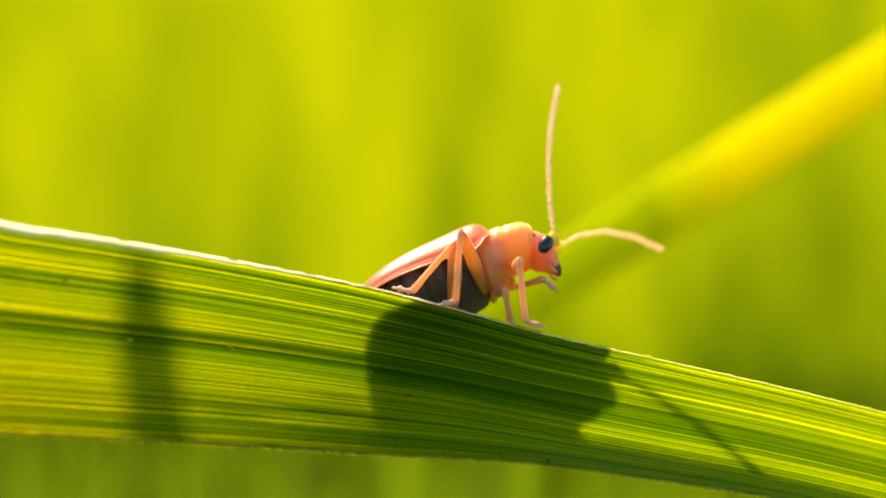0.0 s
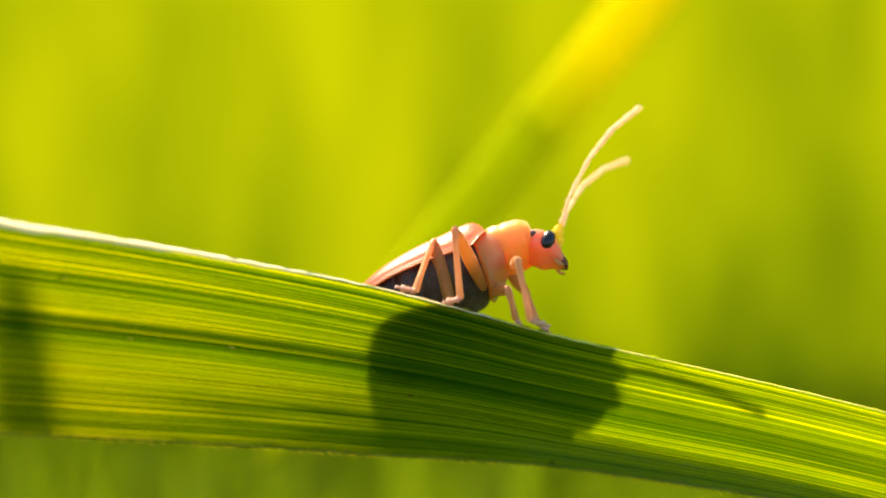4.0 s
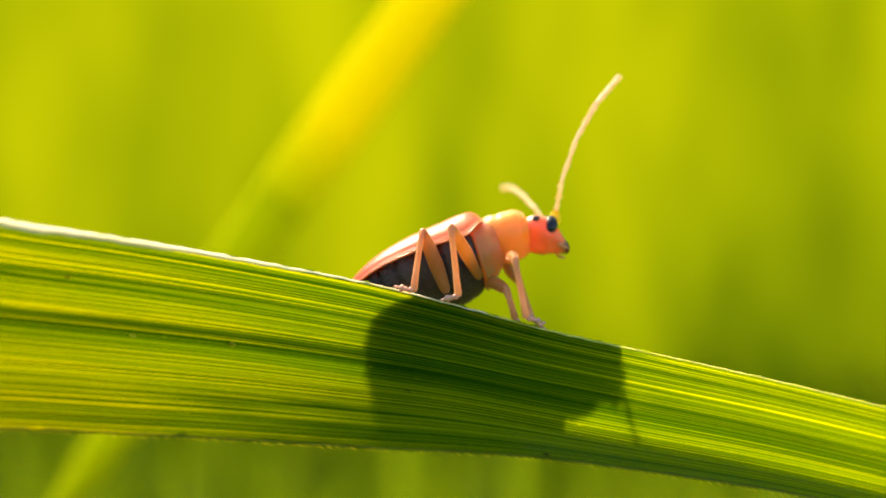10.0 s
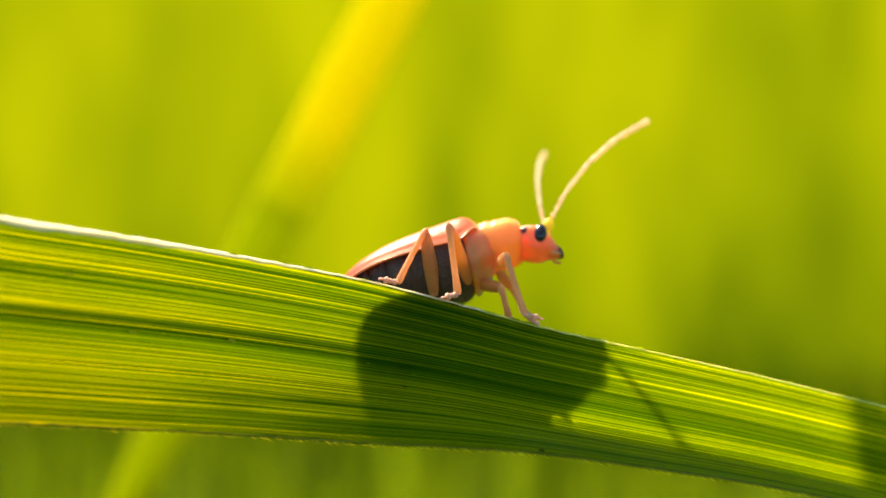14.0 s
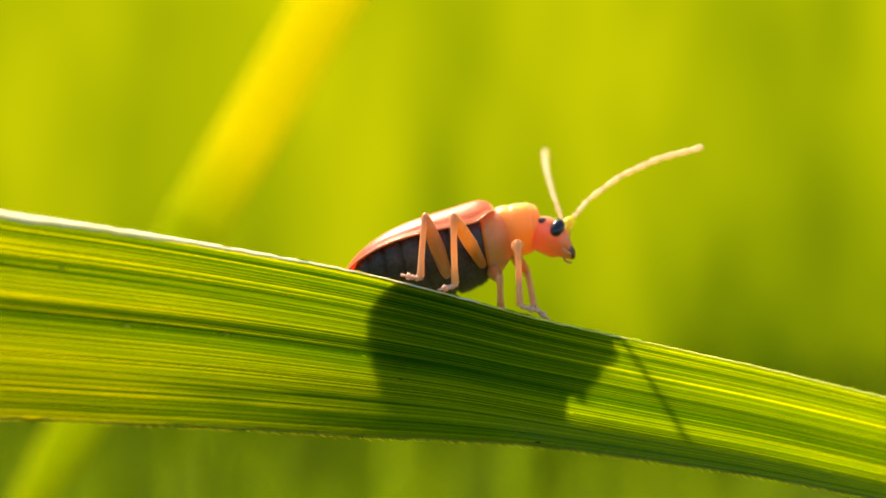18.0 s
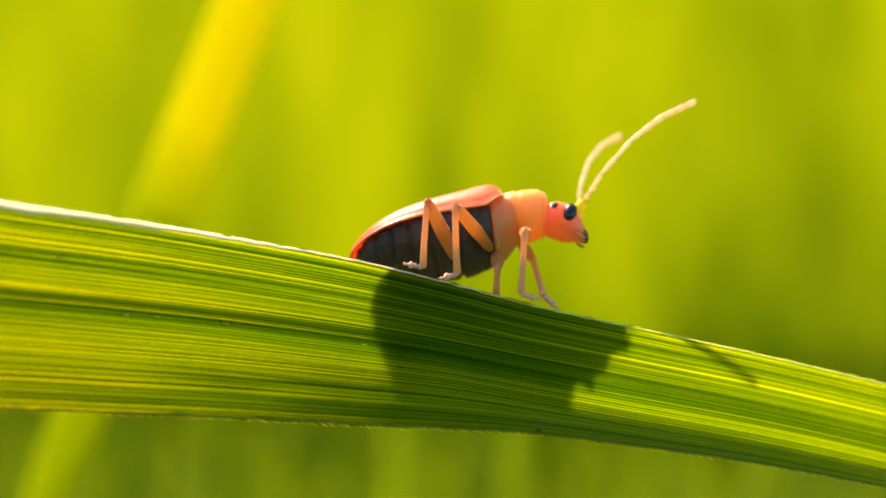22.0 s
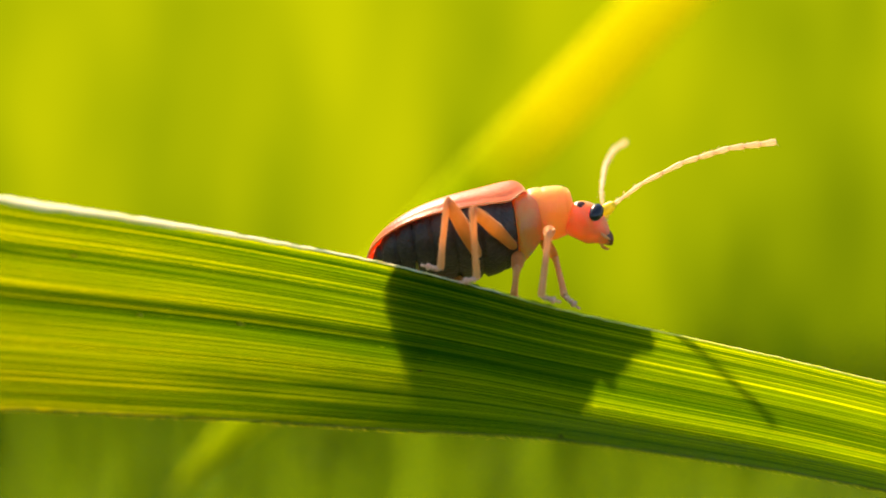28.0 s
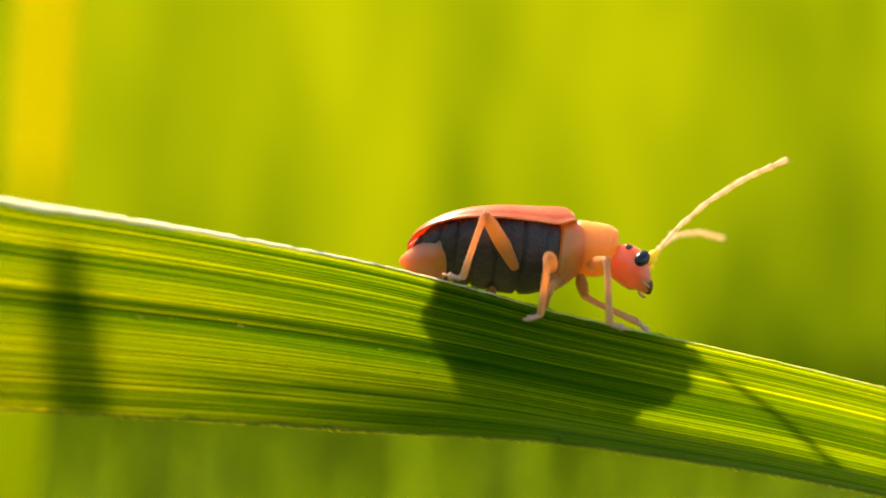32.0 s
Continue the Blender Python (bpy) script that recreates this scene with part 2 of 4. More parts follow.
def curve_of(points):
    """A smooth table over sorted first values: returns f(x) giving the other values."""
    pts = np.array(points, dtype=float)

    def f(x):
        i = int(np.clip(np.searchsorted(pts[:, 0], x) - 1, 0, len(pts) - 2))
        x0, x1 = pts[i, 0], pts[i + 1, 0]
        s = min(1.0, max(0.0, (x - x0) / (x1 - x0)))
        a = pts[max(i - 1, 0)], pts[i], pts[i + 1], pts[min(i + 2, len(pts) - 1)]
        m0 = (a[2] - a[0])[1:] / max(1e-6, a[2][0] - a[0][0]) * (x1 - x0)
        m1 = (a[3] - a[1])[1:] / max(1e-6, a[3][0] - a[1][0]) * (x1 - x0)
        s2, s3 = s * s, s * s * s
        return (2 * s3 - 3 * s2 + 1) * a[1][1:] + (s3 - 2 * s2 + s) * m0 + (-2 * s3 + 3 * s2) * a[2][1:] + (s3 - s2) * m1

    return f


def loft(sections, rings=28, seg=28, squash=2.0, dent=None, girth=1.0):
    """A closed skin through sections (x, middle z, half width, height above, depth below), in mm."""
    f = curve_of(sections)
    x0, x1 = sections[0][0], sections[-1][0]
    verts = []
    for i in range(rings):
        s = 0.5 - 0.5 * math.cos(math.pi * i / (rings - 1))
        x = x0 + (x1 - x0) * s
        zc, w, up, down = f(x)
        w, up, down = max(w * girth, 0.004), max(up, 0.004), max(down, 0.004)
        for j in range(seg):
            a = 2 * math.pi * j / seg
            cy, cz = math.sin(a), math.cos(a)
            cy, cz = math.copysign(abs(cy) ** (2 / squash), cy), math.copysign(abs(cz) ** (2 / squash), cz)
            k = 1.0 - (dent(x, a) if dent else 0.0)
            verts.append((x * MM, w * cy * k * MM, (zc + (up if cz > 0 else down) * cz * k) * MM))
    faces = grid_faces(rings, seg, wrap=True)
    faces.append(tuple(range(seg)))
    faces.append(tuple(range((rings - 1) * seg, rings * seg))[::-1])
    return verts, [tuple(reversed(fc)) for fc in faces]


def tube(points, seg=10):
    """A round limb through (x, y, z, radius) points, in mm."""
    verts = []
    pts = [Vector(p[:3]) for p in points]
    for i, p in enumerate(points):
        d = (pts[min(i + 1, len(pts) - 1)] - pts[max(i - 1, 0)]).normalized()
        u = d.cross(Vector((0, 0.2, 1))).normalized()
        v = u.cross(d)
        for j in range(seg):
            a = 2 * math.pi * j / seg
            verts.append((pts[i] + (u * math.cos(a) + v * math.sin(a)) * p[3]) * MM)
    faces = grid_faces(len(points), seg, wrap=True)
    faces.append(tuple(range(seg))[::-1])
    faces.append(tuple(range((len(points) - 1) * seg, len(points) * seg)))
    return verts, faces


def join(*pieces):
    verts, faces = [], []
    for v, f in pieces:
        k = len(verts)
        verts += list(v)
        faces += [tuple(i + k for i in fc) for fc in f]
    return verts, faces


def part(name, shape, material, parent, label="", smooth=True):
    return mesh_object(name, shape[0], shape[1], material, parent, label, smooth=smooth)


# ---- ground and distance ----
ground = mesh_object("ground", [(-40, -40, 0), (40, -40, 0), (40, 40, 0), (-40, 40, 0)], [(0, 1, 2, 3)], soil_material())
tagged(ground, "wet soil of a rice paddy under the plants", "ground", kind="structure")


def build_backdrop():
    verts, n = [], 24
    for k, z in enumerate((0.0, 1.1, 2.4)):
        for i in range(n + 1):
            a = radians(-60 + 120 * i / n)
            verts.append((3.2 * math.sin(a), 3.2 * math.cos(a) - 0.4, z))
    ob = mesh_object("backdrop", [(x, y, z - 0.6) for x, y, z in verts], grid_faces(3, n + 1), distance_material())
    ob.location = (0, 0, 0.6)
    tagged(ob, "far green rice field on a glowing sheet, sunlight painted in, out of focus", "backdrop", kind="structure")


build_backdrop()


# ---- the leaf ----
TOP_EDGE = [(-70, -12, 2.5), (-40, -7, 2.9), (-20, -4.0, 1.69), (-14.2, -3.2, 1.16), (-12.57, -2.6, 0.77), (-9.64, -1.7, 0.28), (-6.52, -0.8, -0.3), (-2.5, -0.1, -1.12), (0.28, 0.0, -1.82), (2.89, 0.0, -2.54), (6.18, 0.4, -3.3), (10.2, 1.2, -4.24), (14.55, 2.2, -5.35), (17.34, 2.9, -6.11), (25, 6.0, -9.1), (45, 14, -20), (62, 22, -34)]
LOW_EDGE = [(-70.0, -9.5, -1.5), (-36.55, -6.93, -3.45), (-17.69, -3.94, -5.03), (-14.32, -2.94, -5.1), (-12.5, -2.74, -5.12), (-9.49, -2.14, -5.37), (-6.36, -1.54, -5.63), (-2.42, -1.14, -5.96), (0.27, -1.14, -6.09), (2.78, -1.24, -6.25), (5.89, -1.14, -6.67), (9.67, -0.54, -7.35), (13.73, 0.26, -8.27), (16.24, 0.66, -8.86), (22.66, 3.46, -11.09), (43.17, 12.68, -20.73), (61.67, 21.71, -33.91)]


TOP_AT = curve_of([(p[0], *p) for p in TOP_EDGE])
LOW_AT = curve_of([(TOP_EDGE[i][0], *p) for i, p in enumerate(LOW_EDGE)])


def leaf_surface(s, v):
    """A place on the leaf, s along and v across (mm), and the way out of its near face."""
    a, b = Vector(TOP_AT(s)), Vector(LOW_AT(s))
    across = b - a
    out = across.cross(Vector((1, 0, -0.22))).normalized()
    out = -out if out.y > 0 else out
    belly = -(0.34 + 0.40 * min(1.0, max(0.0, (s + 10) / 14))) * math.sin(math.pi * v) + 0.10 * math.exp(-((v - 0.48) / 0.05) ** 2)
    fold = min(1.0, max(0.0, (s + 1.0) / 5.0))
    fold = fold * fold * (3 - 2 * fold)
    crease = (v / 0.74 if v < 0.74 else (1 - v) / 0.26) - 0.09 * math.exp(-((v - 0.74) / 0.05) ** 2)
    belly = belly * (1 - fold) - fold * 1.15 * crease * min(1.0, across.length / 4.0)
    return a + across * v + out * belly, out, across


def build_leaf():
    leaf = new("rice_leaf")
    leaf.location = world(0, 0, -4)
    tagged(leaf, "long green rice leaf blade lit through from behind", "leaf")
    nv, thick = 130, 0.10
    steps = np.concatenate([np.linspace(-70, -18, 50), np.linspace(-17.8, 18, 320), np.linspace(18.5, 62, 50)])
    base = leaf.location
    veins = [random.uniform(-1, 1) for _ in range(nv)]
    front, back, uv = [], [], []
    for s in steps:
        for j in range(nv):
            v = j / (nv - 1)
            rough_edge = 0.02 * noise.noise((s * 3.0, v * 9, 0.4)) if j in (0, nv - 1) else 0
            p, out, across = leaf_surface(s, v + rough_edge)
            p += out * (0.05 * noise.noise((s * 0.12, v * 5, 3.1)) + 0.012 * veins[j])
            t = thick * min(1.0, 0.35 + 6 * min(v, 1 - v))
            front.append(world(*(p + out * t / 2)) - base)
            back.append(world(*(p - out * t / 2)) - base)
            uv.append(((s + 70) / 132 * 4, v))
    ns = len(steps)
    faces = grid_faces(ns, nv) + [tuple(reversed(f)) for f in grid_faces(ns, nv, ns * nv)]
    k = ns * nv
    for i in range(ns - 1):
        for j in (0, nv - 1):
            q = (i * nv + j, (i + 1) * nv + j, k + (i + 1) * nv + j, k + i * nv + j)
            faces.append(q if j else tuple(reversed(q)))
    mesh_object("blade", front + back, faces, LEAF, leaf, uv=uv + uv)
    # thickened margins and their tiny teeth; the upper one's cream paints in a sunlit rim
    for name, edge, side in (("upper_margin", TOP_AT, -1), ("outer_margin", TOP_AT, -1), ("lower_margin", LOW_AT, 1)):
        strip, quads = [], []
        run = [s for s in steps if side > 0 or (s < 1.2) == (name == "upper_margin")]
        if name == "outer_margin":
            run.insert(0, 1.2)
        elif side < 0:
            run.append(1.2)
        for s in run:
            lip = (0.09 + 0.50 * min(1.0, max(0.0, (-2.5 - s) / 9)) if side < 0 else 0.035) * (1 + 0.25 * noise.noise((s * 1.7, side, 0.3)))
            p = Vector(edge(s)) + Vector((0, 0, 0.02 * noise.noise((s * 2.6, 4.0, side))))
            fold = Vector((0, -lip, -0.34 * lip * (1 if side < 0 else -1)))
            for c in (p + Vector((0, 0.05, 0.0)), p + Vector((0, 0, 0.02)), p + fold * 0.5 + Vector((0, 0, 0.03)), p + fold, p + fold * 0.5 - Vector((0, 0, 0.03))):
                strip.append(world(*c) - base)
        quads = [tuple(reversed(f)) for f in grid_faces(len(run), 5, wrap=True)]
        mesh_object(name, strip, quads, {"upper_margin": MARGIN, "outer_margin": EDGE_GREEN, "lower_margin": LOW_SKIN}[name], leaf, "rough leaf margin, pale with its sunlit rim painted in" if name == "upper_margin" else "green toothed leaf margin")
        if name == "upper_margin":
            continue
        teeth_v, teeth_f = [], []
        for i in range(150 if side > 0 else 60):
            s = -14 + 28 * (i + random.random()) / (150 if side > 0 else 60)
            p, q = Vector(edge(s)), Vector(edge(s + 0.05))
            d = (q - p).normalized()
            o = Vector((0.0, -0.02, -side * 1.0))
            size = random.uniform(0.13, 0.22) if side > 0 else random.uniform(0.0, 0.03)
            tip = p + o * (0.02 + size * 0.6) + d * size * 1.4
            m = len(teeth_v)
            for c in (p - d * 0.03, p + d * 0.03, p + Vector((0, 0.04, 0)), tip):
                teeth_v.append(world(*c) - base)
            teeth_f += [(m, m + 1, m + 3), (m + 1, m + 2, m + 3), (m + 2, m, m + 3)]
        mesh_object("edge_teeth", teeth_v, teeth_f, FLECK if side > 0 else EDGE_GREEN, leaf, smooth=False)["kind"] = "stuff"
    # small yellow flecks and a dark spot on the near face
    for s, v, size, material, label in ((-6.55, 0.485, 0.14, FLECK, "pale yellow fleck"), (-9.3, 0.50, 0.10, FLECK, "pale yellow fleck"), (-1.25, 0.62, 0.07, SPECK, "small brown spot"),
                                        (3.0, 0.97, 0.08, SPECK, "small brown spot"), (-11.0, 0.24, 0.10, FLECK, "pale yellow fleck")):
        p, out, across = leaf_surface(s, v)
        shape = loft([(-size, 0, 0.02, 0.02, 0.02), (-size * 0.5, 0, size * 0.35, 0.03, 0.03), (size * 0.4, 0, size * 0.45, 0.035, 0.03), (size, 0, 0.02, 0.02, 0.02)], rings=8, seg=10)
        turn = Matrix((Vector((1, 0, -0.2)).normalized(), across.normalized(), out)).transposed().to_4x4()
        part("fleck", ([turn @ Vector(c) + world(*(p + out * 0.06)) - base for c in shape[0]], shape[1]), material, leaf, label)
    # the stalk that carries the leaf
    stalk = [(-70 + 2 * math.sin(i), -10.7, 2 - i * 30.1, 1.6 + 0.08 * i) for i in range(21)]
    shape = tube(stalk, 12)
    mesh_object("stalk", [world(*(Vector(v) / MM)) - base for v in shape[0]], shape[1], BLADE, leaf,
                uv=[(0.1 * i, 0.5) for i in range(len(shape[0]))])
    return leaf


build_leaf()


# ---- the beetle ----
GIRTH = 0.9                       # the body is this much narrower than its plan
LENGTH = 1.06                     # and its hind part this much longer
beetle = new("beetle")
tagged(beetle, "small orange beetle with black belly on a leaf's edge", "beetle")
AXIS = [(-3.75, -0.05), (-2.6, 0.20), (-1.2, 0.42), (0.2, 0.50), (1.3, 0.62), (1.9, 0.80)]


def longer(x):
    return -3.5 + (x + 3.5) * LENGTH


def stretched_loft(sections, **more):
    return loft([(longer(x), *rest) for x, *rest in sections], girth=GIRTH, **more)


def elytron(side):
    """One wing case: a thin bowed shell from the back's seam to the flank."""
    prof = curve_of([(-3.62, -0.02, 0.30, 0.12), (-3.4, 0.02, 0.90, 0.40), (-2.8, 0.14, 1.46, 0.74), (-2.0, 0.30, 1.74, 0.99), (-1.0, 0.42, 1.82, 1.18),
                     (0.15, 0.50, 1.74, 1.33), (0.85, 0.56, 1.62, 1.40), (1.28, 0.61, 1.46, 1.30), (1.50, 0.65, 1.08, 1.02), (1.58, 0.67, 0.62, 0.58)])
    rows, cols = 56, 26

    def reach(x):
        k = min(1.0, max(0.0, (x - 0.75) / 0.83))
        return 92 - 34 * k * k
    outer, inner = [], []
    for i in range(rows):
        x = -3.62 + 5.20 * (0.5 - 0.5 * math.cos(math.pi * i / (rows - 1)))
        zc, w, h = prof(x)
        w *= GIRTH
        for j in range(cols):
            s = j / (cols - 1)
            a = radians(1.2 + reach(x) * s)
            lip = 0.022 * math.exp(-((s - 1.0) / 0.05) ** 2) - 0.008 * math.exp(-((s - 0.9) / 0.03) ** 2)
            seam = -0.04 * math.exp(-(s / 0.05) ** 2)
            hump = 0.03 * math.exp(-((x - 1.1) / 0.4) ** 2 - ((s - 0.55) / 0.2) ** 2)
            k = 1 + lip + seam + hump
            xs = longer(x if x > 0 else 0.965 * x)
            outer.append((xs * MM, side * w * math.sin(a) * k * MM, (zc + h * math.cos(a) * k) * MM))
            q = k - 0.05
            inner.append((xs * MM, side * w * math.sin(a) * q * MM, (zc + h * math.cos(a) * q) * MM))
    n = rows * cols
    faces = grid_faces(rows, cols) + [tuple(reversed(f)) for f in grid_faces(rows, cols, n)]
    for i in range(rows - 1):
        for j in (0, cols - 1):
            q = (i * cols + j, i * cols + cols + j, n + i * cols + cols + j, n + i * cols + j)
            faces.append(tuple(reversed(q)) if j == 0 else q)
    for j in range(cols - 1):
        for i in (0, rows - 1):
            q = (i * cols + j, i * cols + j + 1, n + i * cols + j + 1, n + i * cols + j)
            faces.append(q if i == 0 else tuple(reversed(q)))
    if side > 0:
        faces = [tuple(reversed(f)) for f in faces]
    case = part("wing_case", (outer + inner, faces), ELYTRA, beetle, "glossy orange-red wing case")
    line = []
    for i in range(60):
        x = -3.6 + 5.05 * i / 59
        zc, w, h = prof(x)
        w *= GIRTH
        low = radians(1.2 + reach(x))
        line.append((longer(x if x > 0 else 0.965 * x), side * w * 1.02 * math.sin(low), zc + h * 1.02 * math.cos(low), 0.03))
    part("rim", tube(line, 8), RIM, case, "pale raised rim")


def rings(x, a):
    """Grooves between the belly's plates."""
    g = 0.0
    for c in (-3.05, -2.55, -2.05, -1.5, -0.85, -0.1):
        g += 0.10 * math.exp(-((x - longer(c)) / 0.065) ** 2)
    return g


def build_body():
    elytron(-1)
    elytron(1)
    part("abdomen", stretched_loft([(-3.36, -0.06, 0.10, 0.10, 0.08), (-3.12, -0.01, 0.78, 0.38, 0.42), (-2.5, 0.14, 1.36, 0.66, 0.80), (-1.5, 0.30, 1.62, 0.86, 1.06),
                          (-0.5, 0.38, 1.68, 1.1, 1.26), (0.3, 0.42, 1.58, 1.1, 1.28), (0.75, 0.48, 1.28, 1.05, 1.14), (0.95, 0.52, 0.9, 0.8, 0.9)],
                         rings=110, seg=40, dent=rings), BLACK, beetle, "dull black ringed belly")
    abdomen_tip = part("abdomen_tip", loft([(-4.50, -0.16, 0.03, 0.03, 0.03), (-4.42, -0.14, 0.17, 0.14, 0.15), (-4.0, -0.10, 0.54, 0.36, 0.46), (-3.5, -0.05, 0.86, 0.50, 0.64), (-3.1, 0.02, 0.92, 0.50, 0.62), (-2.7, 0.10, 0.6, 0.34, 0.40), (-2.4, 0.15, 0.2, 0.2, 0.2)],
                             rings=24, seg=28), SALMON, beetle, "orange tip of the belly")
    part("flank_plate", stretched_loft([(0.15, 0.30, 0.2, 0.2, 0.2), (0.4, 0.30, 1.30, 0.7, 0.98), (0.85, 0.42, 1.36, 0.80, 1.10), (1.0, 0.50, 1.16, 0.84, 0.9), (1.06, 0.52, 0.8, 0.6, 0.5)], rings=24, seg=30),
         BLACK, beetle, "black plate behind the middle legs")
    part("thorax", loft([(1.12, 0.50, 0.4, 0.4, 0.4), (1.26, 0.48, 1.12, 0.95, 1.14), (1.50, 0.52, 1.16, 0.98, 1.08), (1.80, 0.60, 1.08, 0.92, 0.86), (2.10, 0.70, 0.90, 0.8, 0.60), (2.35, 0.76, 0.6, 0.6, 0.4)],
                        rings=26, seg=32), RED_SKIN, beetle, "orange-red middle of the body")

    def saddle(x, a):
        up = max(0.0, math.cos(a))
        return 0.06 * up * math.exp(-((x - 2.22) / 0.07) ** 2) + 0.035 * up * math.exp(-((x - 1.92) / 0.05) ** 2) + 0.03 * math.exp(-((x - 2.95) / 0.05) ** 2)
    shield = loft([(1.70, 0.84, 0.60, 0.55, 0.50), (1.78, 0.86, 0.92, 0.74, 0.64), (2.10, 0.88, 0.98, 0.78, 0.72), (2.50, 0.90, 0.98, 0.77, 0.74),
                   (2.90, 0.91, 0.92, 0.76, 0.64), (3.12, 0.91, 0.78, 0.60, 0.50), (3.20, 0.91, 0.5, 0.36, 0.3)], rings=46, seg=36, squash=2.3, dent=saddle)
    droop = Matrix.Translation((1.6 * MM, 0, 0.85 * MM)) @ Matrix.Rotation(radians(6), 4, "Y") @ Matrix.Translation((-1.6 * MM, 0, -0.85 * MM))
    part("neck_shield", ([droop @ Vector(c) for c in shield[0]], shield[1]), ORANGE, beetle, "smooth yellow-orange neck shield")
    part("scutellum", loft([(1.60, 1.66, 0.02, 0.02, 0.05), (1.72, 1.64, 0.16, 0.07, 0.1), (1.88, 1.60, 0.2, 0.08, 0.1), (1.96, 1.56, 0.1, 0.04, 0.1)], rings=12, seg=14), RED_SKIN, beetle)
    return abdomen_tip


NECK = Vector((2.89, 0, 0.73))


def build_head():
    head = part("head", loft([(-0.12, 0.0, 0.42, 0.36, 0.36), (0.05, 0.02, 0.66, 0.44, 0.48), (0.32, 0.04, 0.76, 0.50, 0.62), (0.60, 0.02, 0.74, 0.48, 0.74), (0.86, -0.02, 0.62, 0.42, 0.70),
                               (1.04, -0.22, 0.46, 0.40, 0.54), (1.18, -0.42, 0.34, 0.34, 0.38), (1.29, -0.58, 0.22, 0.20, 0.20), (1.33, -0.62, 0.10, 0.1, 0.1)], rings=40, seg=32),
                SALMON, beetle, "orange head")
    head.scale = (1.0, 1.0, 0.98)
    for side in (-1, 1):
        v, f = loft([(-0.21, 0, 0.02, 0.02, 0.02), (-0.15, 0, 0.11, 0.2, 0.2), (0, 0, 0.16, 0.28, 0.28), (0.15, 0, 0.11, 0.2, 0.2), (0.21, 0, 0.02, 0.02, 0.02)], rings=18, seg=20)
        m = pose(0.80 * MM, side * 0.62 * MM, -0.08 * MM, 0, 16, side * -14) @ Matrix.Diagonal((1.08, 1.12, 1.22, 1))
        part("eye", ([m @ Vector(p) for p in v], f), EYE, head, "shiny black bulging eye")
        v, f = loft([(-0.14, 0, 0.01, 0.01, 0.01), (-0.09, 0, 0.05, 0.11, 0.11), (0, 0, 0.07, 0.15, 0.15), (0.09, 0, 0.05, 0.11, 0.11), (0.14, 0, 0.01, 0.01, 0.01)], rings=12, seg=14)
        m = pose(0.33 * MM, side * 0.72 * MM, 0.08 * MM, 0, 35, 0) @ Matrix.Diagonal((1.25, 0.7, 0.95, 1))
        part("dark_spot", ([m @ Vector(p) for p in v], f), SPOT, head, "dark mark behind the eye")
        part("jaw", tube([(1.14, side * 0.16, -0.58, 0.12), (1.26, side * 0.14, -0.67, 0.11), (1.35, side * 0.08, -0.75, 0.07), (1.39, side * 0.03, -0.78, 0.02)], 10), JAW, head, "dark brown jaw")
        part("mouth_feeler", tube([(1.02, side * 0.26, -0.64, 0.05), (1.11, side * 0.30, -0.76, 0.055), (1.21, side * 0.30, -0.82, 0.05), (1.30, side * 0.26, -0.85, 0.02)], 8), LEG, head)
    part("upper_lip", loft([(1.12, -0.50, 0.1, 0.1, 0.1), (1.25, -0.53, 0.26, 0.14, 0.12), (1.37, -0.62, 0.20, 0.11, 0.1), (1.41, -0.66, 0.08, 0.05, 0.05)], rings=12, seg=16), JAW, head)
    return head


SOCKETS = {-1: Vector((1.05, -0.22, 0.26)), 1: Vector((1.05, 0.22, 0.26))}    # in the head
FEELER_HALF = 2.9


def build_feeler(side):
    """Four stiff pieces, each a string of bead-like joints along +x."""
    def beads(n, length, r0, r1, bow=0.0):
        pieces = []
        for i in range(n):
            x0, x1 = length * i / n, length * (i + 1) / n
            r = r0 + (r1 - r0) * i / n
            line = []
            for k in range(6):
                s = k / 5
                x = x0 + (x1 - x0) * s
                z = bow * math.sin(math.pi * x / length)
                line.append((x, 0, z, r * (0.62 + 0.42 * s ** 0.7 - (0.30 if k == 5 else 0))))
            pieces.append(tube(line, 8))
        # short bristles
        for i in range(n * 7):
            x = random.uniform(0.3, length)
            a = random.uniform(0, 6.28)
            d = Vector((0.5, math.cos(a), math.sin(a)))
            p = Vector((x, 0, bow * math.sin(math.pi * x / length)))
            pieces.append(tube([(*(p + d * 0.07), 0.010), (*(p + d * 0.16), 0.003)], 3))
        return join(*pieces)
    step = FEELER_HALF / 2
    base = part("feeler", beads(2, step, 0.072, 0.078), FEELER, beetle, "pale yellow beaded feeler")
    part("feeler_base", tube([(-0.12, 0, -0.02, 0.09), (0.0, 0, 0, 0.18), (0.14, 0, 0.01, 0.20), (0.3, 0, 0.01, 0.16), (0.44, 0, 0, 0.08)], 12), SOCKET, base, "bright yellow first joint")
    return base, [part("feeler_joint", beads(n, step, r, r + 0.012), FEELER, base) for n, r in ((2, 0.082), (3, 0.092), (3, 0.100))]


